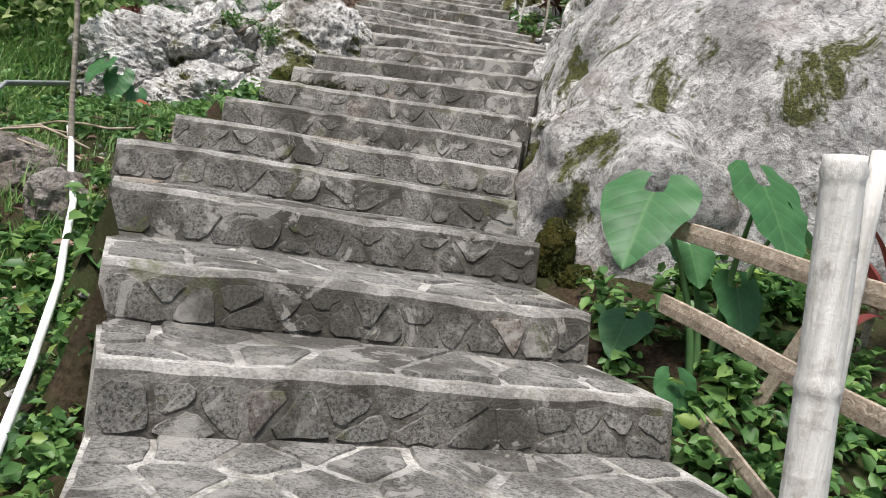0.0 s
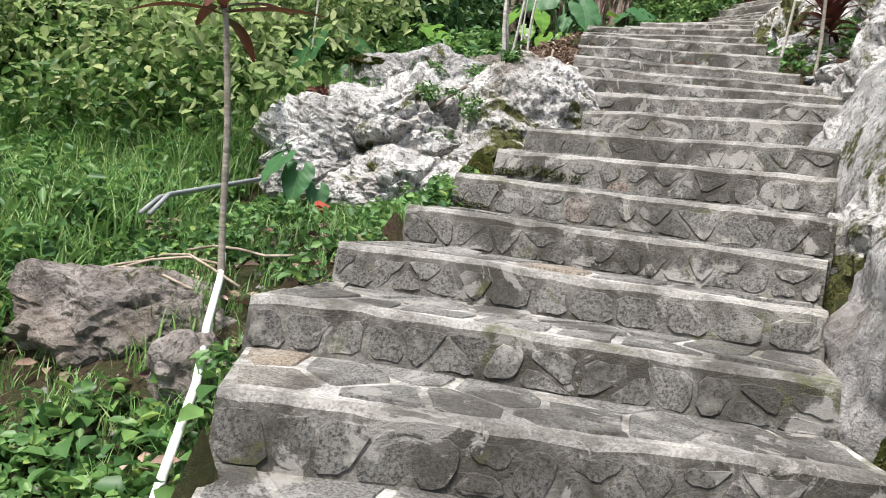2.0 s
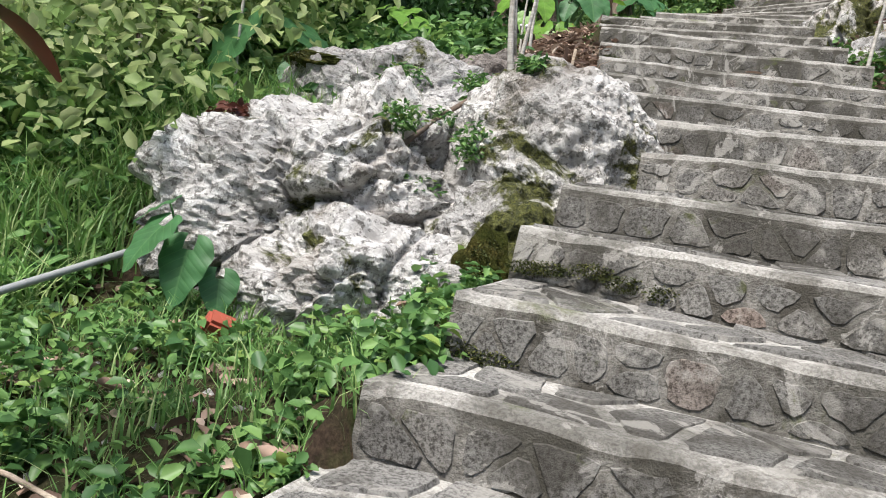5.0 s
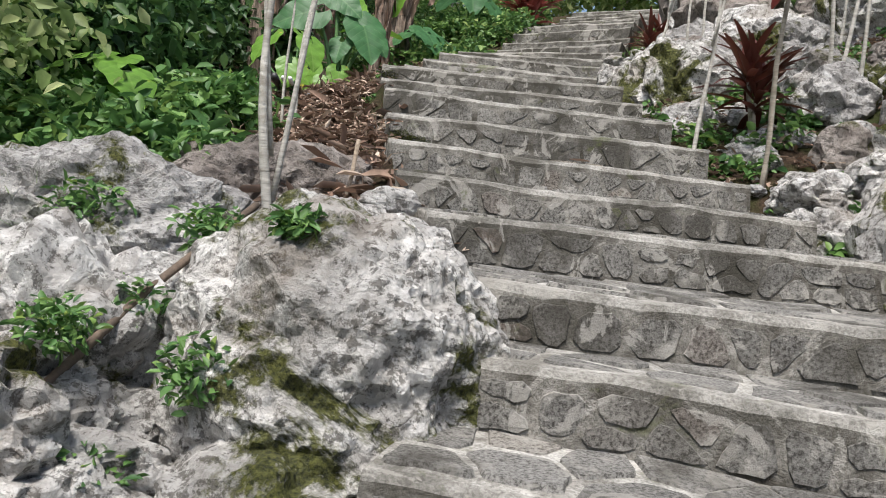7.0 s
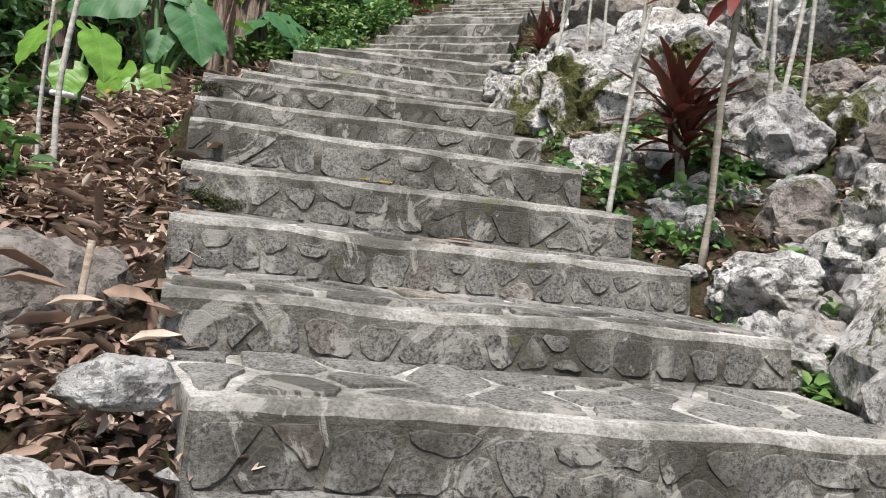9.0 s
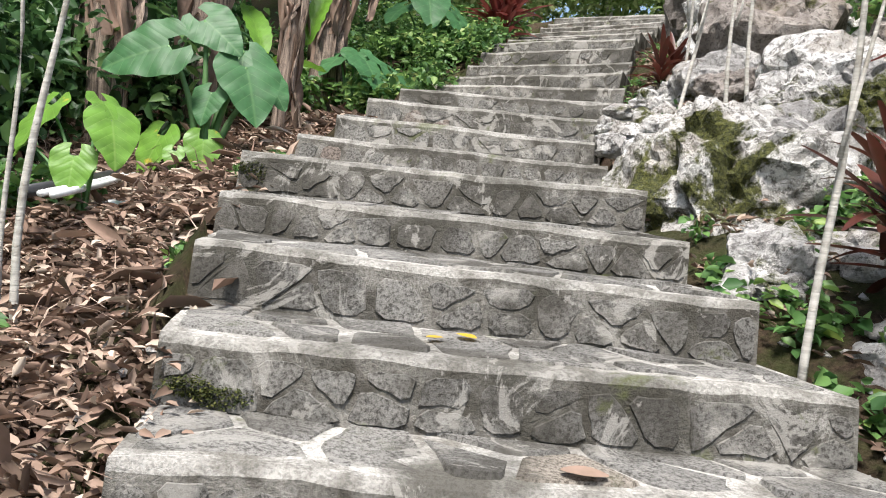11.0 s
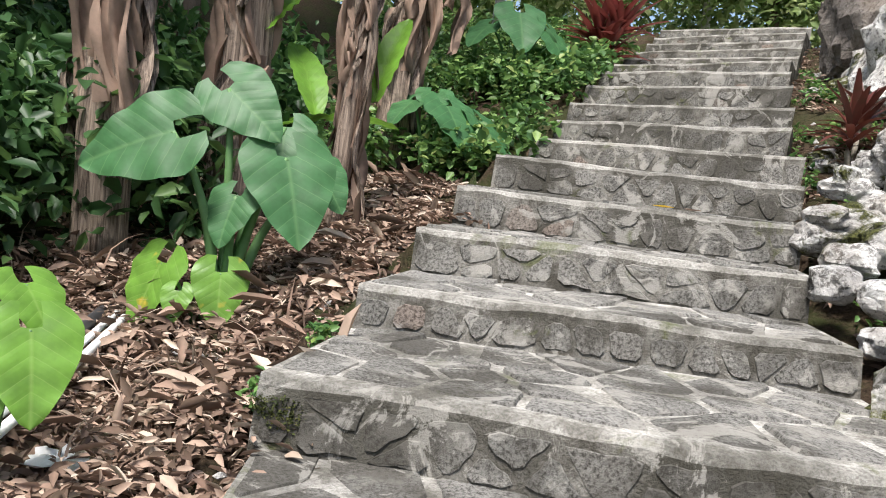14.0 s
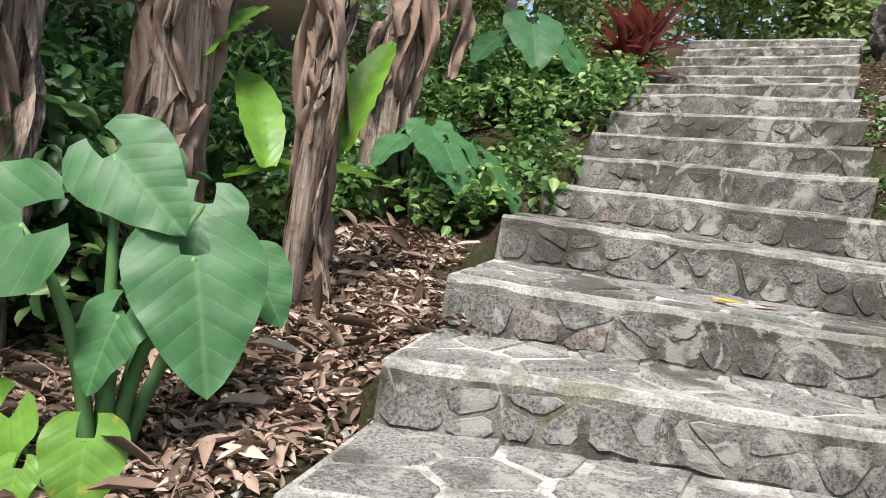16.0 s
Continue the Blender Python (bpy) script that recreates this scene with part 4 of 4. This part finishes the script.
for i, (x, y, dx, h) in enumerate(((-3.9, 7.3, .1, 1.3), (-3.75, 7.2, -.15, 1.1), (-3.55, 7.35, .12, 1.5), (-4.1, 7.4, -.2, 1.2), (-3.0, 7.0, .04, 1.9))):
    sapling((x, y, G(x, y)), (x + dx, y, G(x, y) + h), "pale leaning stem at the edge of the shrubs", .022 if i < 4 else .01, ((.5, .15 * (-1) ** i, 0, .5),), None, 30 + i)
sapling((-1.42, 7.06, G(-1.42, 7.06)), (-1.5, 7.02, 3.1), "pale forked sapling growing by the rocks", .02, ((.12, .12, .02, 1.2), (.3, -.12, 0, .9)), None, 2)
sapling((-1.61, 8.78, G(-1.61, 8.78)), (-1.56, 8.8, 3.75), "pale ringed sapling in leaf litter", .014, (), None, 3)
sapling((-1.66, 8.84, G(-1.66, 8.84)), (-1.76, 8.84, 3.75), "pale ringed sapling in leaf litter", .01, (), None, 4)
for i, (x, y, h) in enumerate(((.66, 8.5, 1.5), (1.6, 8.85, 1.9), (1.5, 8.8, 1.8), (1.75, 8.95, 2.0), (1.35, 10.9, 1.6), (1.6, 11.1, 1.7), (1.2, 11.2, 1.4), (1.5, 12.0, 1.5), (2.2, 10.0, 1.6))):
    sapling((x, y, G(x, y)), (x + .12 * math.sin(i * 2.3), y + .05, G(x, y) + h), "slim white-barked sapling among the rocks", .014, ((.45, .12 * (-1) ** i, .02, .7),), None, 5 + i)

# ---- undergrowth ----
leaves("ground_herbs", "low green herbs covering the bank", "herbs", [(x, y, z + .05 * math.sin(x * 5) * math.cos(y * 4), .12, .12, .09) for x, y, z in scatter(700, -3.6, -.6, 1.2, 5.6, 1, .05) if not (3.4 < y < 4.25 and -2.75 < x < -1.4) and abs(x + line(y, [1.9, 2.3, 2.81, 3.06, 3.4, 3.69], [.9, 1.04, 1.26, 1.38, 1.53, 1.69])) > .05 and not (4.7 < y < 5.5 and -2.7 < x < -1.75 and int(x * 997) % 3)], .048, HERB, 44, 1.5, .5, "stuff", .1, 0, 1)
leaves("broadleaf_herbs", "broad-leaved green weeds on the bank", "herbs", [(x, y, z, .08, .08, .09) for x, y, z in scatter(190, -2.6, -.9, 1.2, 3.6, 2, .07) if abs(x + line(y, [1.9, 2.3, 2.81, 3.06, 3.4, 3.69], [.9, 1.04, 1.26, 1.38, 1.53, 1.69])) > .05], .075, HERB, 14, 1.35, .4, "stuff", .1, 0, 2)
leaves("step_side_herbs", "green weeds crowding the step ends", "herbs", [(line(y, LY, LX) - d, y, ground_z(line(y, LY, LX) - d, y) + .02, .04, .05, .05) for y, d in ((1.45 + i * .028, .05 + .025 * (i % 3)) for i in range(66))], .045, HERB, 20, 1.4, .5, "stuff", .1, 0, 43)
leaves("fence_herbs", "green weeds between boulder and fence", "herbs", [(x, y, z, .09, .09, .1) for x, y, z in scatter(110, .75, 1.8, 1.6, 3.4, 3, .08)], .065, HERB, 26, 1.5, .5, "stuff", .1, 0, 3)
blades("tall_grass", "long green grass on the slope", [(x, y, z, .08) for x, y, z in scatter(700, -5.2, -2.1, 3.9, 7.3, 4) if x < -2.75 or y > 6.2], .36, GRASS, 26, .007, 4, .8)
blades("grass_tufts", "short grass along the step ends", [(x, y, z, .05) for x, y, z in scatter(200, -2.6, -1.25, 3.2, 5.6, 5)], .13, GRASS, 22, .004, 5, .7)
leaves("litter_weeds", "green weeds at the edge of the leaf litter", "herbs", [(x, y, z, .12, .12, .13) for x, y, z in scatter(60, -2.9, -1.95, 8.3, 10.4, 41, .12)], .075, HERB, 34, 1.4, .5, "stuff", .2, 0, 41)
leaves("grass_weeds", "leafy green weeds standing in the grass", "herbs", [(x, y, z, .16, .16, .2) for x, y, z in scatter(150, -4.6, -2.2, 4.0, 7.4, 22, .16) if x < -2.85 or y > 6.2], .085, HERB, 60, 2.2, .5, "stuff", .2, 0, 22)
leaves("bank_shrubs", "dense leafy shrubs behind the grass", "shrub", [(x, y, z, .35, .35, .4) for x, y, z in scatter(150, -7.5, -3.4, 5.8, 13, 6, .35)], .1, BUSH, 150, 1.9, .6, "stuff", .3, .2, 6)
leaves("outcrop_shrubs", "bright green shrubs above the outcrop", "shrub", [(x, y, z, .22, .22, .18) for x, y, z in scatter(70, -3.4, -1.75, 7.5, 8.9, 7, .2)], .085, HERB, 110, 2.0, .6, "stuff", .2, .1, 7)
leaves("yellow_shrubs", "bright yellow-green shrub leaves at the wood's edge", "shrub", [(x, y, z, .4, .4, .5) for x, y, z in scatter(150, -7.5, -2.7, 5.6, 8.5, 8, .8)], .085, LIGHTBUSH, 80, 1.7, .6, "stuff", .5, .2, 8)
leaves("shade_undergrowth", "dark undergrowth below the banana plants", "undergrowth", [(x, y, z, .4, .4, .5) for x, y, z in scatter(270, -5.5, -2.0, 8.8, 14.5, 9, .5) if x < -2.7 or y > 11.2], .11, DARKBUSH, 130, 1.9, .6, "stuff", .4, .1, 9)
leaves("upper_bank_herbs", "leafy plants on the bank below the top", "undergrowth", [(x, y, z, .18, .18, .2) for x, y, z in scatter(150, -1.8, .9, 13.0, 17.5, 10, .22)], .075, BUSH, 80, 1.5, .5, "stuff", .2, .1, 10)
leaves("rock_herbs", "small green plants between the rocks", "herbs", [(x, y, z, .09, .09, .07) for x, y, z in scatter(300, .6, 3.8, 7.2, 15.5, 11, .06)], .045, HERB, 26, 1.6, .5, "stuff", .1, 0, 11)
leaves("bank_foot_herbs", "bright green weeds at the foot of the rocky bank", "herbs", [(x, y, z, .08, .08, .08) for x, y, z in scatter(34, .55, 1.5, 7.4, 9.4, 44, .06)], .06, HERB, 30, 1.5, .5, "stuff", .1, 0, 44)
leaves("hillside_shrubs", "leafy creepers on the rocky hillside", "shrub", [(x, y, z, .4, .4, .35) for x, y, z in scatter(110, 2.6, 7.0, 7.5, 15.5, 12, .5)], .11, BUSH, 110, 1.6, .6, "stuff", .3, .2, 12)
leaves("outcrop_ferns", "small ferns growing in rock hollows", "fern", [(-1.5, 6.55, 1.92, .12, .1, .08), (-1.38, 6.0, 1.62, .1, .08, .1), (-1.1, 6.2, 1.95, .07, .07, .06), (-1.7, 6.0, 1.7, .1, .1, .07), (-1.95, 6.75, 1.95, .14, .12, .08), (-1.75, 5.95, 1.35, .12, .1, .08), (-1.3, 5.3, 1.0, .14, .12, .14), (-1.5, 5.2, .85, .12, .12, .1), (-1.62, 6.3, 1.72, .12, .1, .06), (-1.55, 5.9, 1.4, .1, .08, .08), (-1.2, 6.1, 1.98, .06, .06, .04)], .034, HERB, 260, 2.2, .5, "stuff", .1, 0, 13)
leaves("purple_herbs", "dark purple-leaved plants on the rock", "herbs", [(-2.42, 5.95, 1.58, .13, .1, .09)], .05, REDLEAF, 160, 1.6, .5, "stuff", .1, 0, 14)
leaves("leaf_litter", "dry brown fallen leaves over the soil", "leaf litter", [(x, y, z, .24, .24, .02) for x, y, z in scatter(900, -2.6, -.75, 7.0, 13.6, 15, .012)], .055, DEAD, 75, 2.8, .3, "stuff", .0, 0, 15)
leaves("dry_strips", "large curled dry banana leaf strips on the litter", "leaf litter", [(x, y, z, .22, .22, .035) for x, y, z in scatter(420, -2.6, -.75, 7.0, 13.4, 35, .03)], .15, DEAD, 9, 4.2, .3, "stuff", .0, 0, 35)
leaves("leaf_scraps", "scattered dry leaf scraps on the bank", "leaf litter", [(x, y, z, .14, .14, .015) for x, y, z in scatter(120, -2.8, -1.2, 2.8, 6, 16, .02)], .07, DEAD, 8, 2.3, .12, "stuff", .0, 0, 16)
blades("dry_stalks", "dry pale stalks fallen on the litter", [(x, y, z + .03, .1) for x, y, z in scatter(70, -2.6, -1.1, 7.5, 12.5, 17)], .2, DEAD, 5, .005, 6, 1.6, "stalk")


def tree(at_, height, r, crown, label, mat, seed, leaf=.13, per=420):
    root = tagged(new("tree"), label, "tree", "trees round the stairs")
    root.location = at_
    rnd = random.Random(seed)
    t8 = np.linspace(0, 1, 10)
    lean = rnd.uniform(-.3, .3)
    v, f = tube([(lean * t * t, .15 * math.sin(t * 4 + seed), -.2 + (height + .2) * t) for t in t8], [r * (1.1 - .6 * t) for t in t8], 12, .35, seed)
    child("trunk", mesh_of("trunk", v, f, [DARKBARK if seed % 2 else BARK], True), root)
    spots = []
    for i in range(7):
        a, h = rnd.uniform(0, 6.28), height * rnd.uniform(.55, 1)
        e = Vector((math.cos(a) * crown * rnd.uniform(.5, 1), math.sin(a) * crown * rnd.uniform(.5, 1), h + rnd.uniform(.1, .8)))
        b = Vector((lean * (h / height) ** 2, 0, h * .8))
        v, f = tube([b.lerp(e, t) for t in np.linspace(0, 1, 6)], [r * .4 * (1 - .7 * t) for t in np.linspace(0, 1, 6)], 7, .3, i)
        child("limb", mesh_of("limb", v, f, [DARKBARK if seed % 2 else BARK], True), root)
        spots += [(*(b.lerp(e, q) + Vector((rnd.uniform(-.3, .3), rnd.uniform(-.3, .3), rnd.uniform(-.2, .4)))), crown * .42, crown * .42, crown * .32) for q in (.6, .85, 1.05)]
    cr = leaves("crown", "", "", spots, leaf, mat, per // 3, 1.9, .6, "", .4, .2, seed)
    cr.parent = root


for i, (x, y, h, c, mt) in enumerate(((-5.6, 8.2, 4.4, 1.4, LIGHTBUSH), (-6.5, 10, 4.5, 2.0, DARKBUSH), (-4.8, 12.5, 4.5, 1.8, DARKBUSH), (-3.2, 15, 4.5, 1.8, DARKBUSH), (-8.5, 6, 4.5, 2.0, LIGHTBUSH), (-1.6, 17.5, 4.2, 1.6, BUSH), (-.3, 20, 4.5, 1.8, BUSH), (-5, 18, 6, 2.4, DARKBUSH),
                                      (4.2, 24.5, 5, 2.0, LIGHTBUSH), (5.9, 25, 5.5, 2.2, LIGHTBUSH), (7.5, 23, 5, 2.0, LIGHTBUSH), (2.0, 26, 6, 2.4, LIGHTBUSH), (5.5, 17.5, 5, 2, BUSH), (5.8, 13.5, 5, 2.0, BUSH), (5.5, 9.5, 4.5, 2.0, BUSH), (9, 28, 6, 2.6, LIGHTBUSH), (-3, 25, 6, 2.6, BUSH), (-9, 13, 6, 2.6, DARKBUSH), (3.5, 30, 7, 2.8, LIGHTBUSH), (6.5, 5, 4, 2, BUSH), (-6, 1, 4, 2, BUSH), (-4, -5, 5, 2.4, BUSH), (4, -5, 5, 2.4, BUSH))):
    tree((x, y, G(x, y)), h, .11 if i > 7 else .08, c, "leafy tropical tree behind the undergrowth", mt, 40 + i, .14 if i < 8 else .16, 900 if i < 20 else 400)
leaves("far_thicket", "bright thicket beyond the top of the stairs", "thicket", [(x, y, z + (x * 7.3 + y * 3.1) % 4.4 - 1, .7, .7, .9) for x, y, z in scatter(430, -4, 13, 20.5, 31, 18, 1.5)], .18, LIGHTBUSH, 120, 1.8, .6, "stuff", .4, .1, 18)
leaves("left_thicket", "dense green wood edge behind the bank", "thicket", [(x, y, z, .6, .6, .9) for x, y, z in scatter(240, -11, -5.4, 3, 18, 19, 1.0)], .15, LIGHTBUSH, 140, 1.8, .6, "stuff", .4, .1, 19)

leaves("bank_litter", "dry leaves among the rocks", "leaf litter", [(x, y, z, .2, .2, .015) for x, y, z in scatter(900, .6, 4.2, 7.2, 16, 20, .012)], .055, DEAD, 22, 2.6, .25, "stuff", .0, 0, 20)
MOSS_AT = [(.6, 3.58, .46, .09, .1, .17), (.7, 3.5, .34, .1, .08, .1), (-1.18, 5.52, 1.12, .08, .12, .17), (-1.28, 5.46, .97, .08, .1, .12), (-2.5, 6.98, 2.0, .2, .15, .045)]
for i, (x, y, z, a, c, e) in enumerate(MOSS_AT):
    rock("moss_cushion", "thick dark green moss cushion clinging to the rock", (x, y, z), (a, c, e), 300 + i, MOSSBED, i * 31, 5, .35, 0, .2, "moss", "moss cushions")
leaves("moss_fuzz", "short fuzzy moss shoots on the cushions", "moss", [(x, y, z, a * 1.06, c * 1.06, e * 1.06) for x, y, z, a, c, e in MOSS_AT], .013, MOSS, 2600, 2.2, .8, "stuff", .0, .9, 23)
leaves("riser_moss", "dark moss growing over the foot of the riser", "moss", [(LX[k] + (RX[k] - LX[k]) * f, LY[k] + (RY[k] - LY[k]) * f - .03, ZS[k] - dz, .075, .012, .028) for k, f, dz in ((13, .08, .12), (13, .16, .1), (13, .22, .12), (13, .03, .13), (13, .3, .13), (12, .03, .14), (12, .08, .15), (23, .03, .07), (23, .06, .1), (20, .05, .12), (20, .1, .14), (5, .6, .16))], .008, MOSS, 520, 1.6, .6, "stuff", .0, .2, 24)
leaves("moss_tufts", "small green moss tufts at step ends", "moss", [(line(y, LY, LX) - .05, y, line(y, LY, ZS) - .12, .05, .06, .06) for y in (3.3, 4.3, 5.2, 8.9, 9.9, 10.3)], .03, HERB, 90, 1.6, .5, "stuff", .0, 0, 21)
def gravel():
    """Small stones and clods strewn over the bare soil."""
    rnd2 = random.Random(33)
    vs, fs = [], []
    for x, y, z in scatter(900, -2.4, -.8, 1.5, 13, 31) + scatter(1300, .6, 4, 7.2, 15.5, 32):
        s = rnd2.uniform(.006, .028)
        o = len(vs)
        for d in ((1, 0, 0), (-1, 0, 0), (0, 1, 0), (0, -1, 0), (0, 0, .8), (0, 0, -.6)):
            vs.append((x + s * (d[0] + rnd2.uniform(-.3, .3)), y + s * (d[1] + rnd2.uniform(-.3, .3)), z + s * (d[2] + rnd2.uniform(-.2, .2))))
        fs += [(o + a, o + e, o + q) for a, e in ((0, 2), (2, 1), (1, 3), (3, 0)) for q in (4,)] + [(o + e, o + a, o + 5) for a, e in ((0, 2), (2, 1), (1, 3), (3, 0))]
    tagged(new("gravel", mesh_of("gravel", vs, fs, [GREYROCK])), "small grey stones strewn over the soil", "gravel", kind="stuff")


gravel()



def fallen_leaf(x, y, z, size, mat, label, turn):
    """One curled leaf lying flat."""
    vs, fs = [], []
    for i in range(7):
        t = i / 6
        w = size * .32 * math.sin(math.pi * (t * .92 + .04)) ** .8
        for f in (-1, 0, 1):
            vs.append((f * w, size * (t - .5), .25 * w * abs(f) + size * .12 * (t - .5) ** 2 + .004))
    for i in range(6):
        for j in (0, 1):
            fs.append((i * 3 + j, i * 3 + j + 1, i * 3 + j + 4, i * 3 + j + 3))
    tagged(new("fallen_leaf", mesh_of("fallen_leaf", vs, fs, [mat], True)), label, "leaf", "fallen leaves on the steps").matrix_world = pose(x, y, z, 0, 0, turn)


YELLOW = leaf_material("yellow_leaf", [(0, (0.6, 0.4, 0.04)), (1, (0.7, 0.45, 0.05))], 0.6, None, 0.3)
fallen_leaf(-.33, 8.5, 2.545, .07, YELLOW, "yellow fallen leaf lying on the step", 40)
fallen_leaf(-.42, 8.44, 2.545, .05, YELLOW, "small yellow fallen leaf on the step", 110)
fallen_leaf(-.12, 7.98, 2.37, .1, DEAD, "large tan dry leaf lying on the step", 80)
fallen_leaf(.25, 11.7, 3.54, .1, YELLOW, "yellowed fallen leaf against the riser", 80)
fallen_leaf(.4, 11.72, 3.54, .09, DEAD, "pale dry leaf against the riser", 95)
m_, nt_, b_, g_ = base("torn_white_plastic", 0.5, 0.4)
nt_.links.new(mix(nt_, noise_out(nt_, 40, 5, 0.7, g_.outputs["Position"]), (0.75, 0.76, 0.78), (0.45, 0.44, 0.42)), b_.inputs["Base Color"])
for x, y, sz in ((-1.62, 9.78, .11), (-1.24, 12.2, .07)):
    z0 = ground_z(x, y) + .03
    vs = [(x + sz * (i / 7 - .5) * 2 + .01 * math.sin(i * 5 + j * 3), y + sz * (j / 7 - .5) + .012 * math.sin(i * 4 + j), z0 + .03 * noise.noise(Vector((i * .9, j * .9, x)))) for j in range(8) for i in range(8)]
    fs = [(j * 8 + i, j * 8 + i + 1, j * 8 + i + 9, j * 8 + i + 8) for j in range(7) for i in range(7)]
    tagged(new("plastic_scrap", mesh_of("plastic_scrap", vs, fs, [m_], True)), "crumpled white plastic scrap on leaf litter", "litter")

# ---- the steps, with every stone ----
steps_rnd = random.Random(21)
for k in range(NSTEP):
    stair_step(k, steps_rnd)
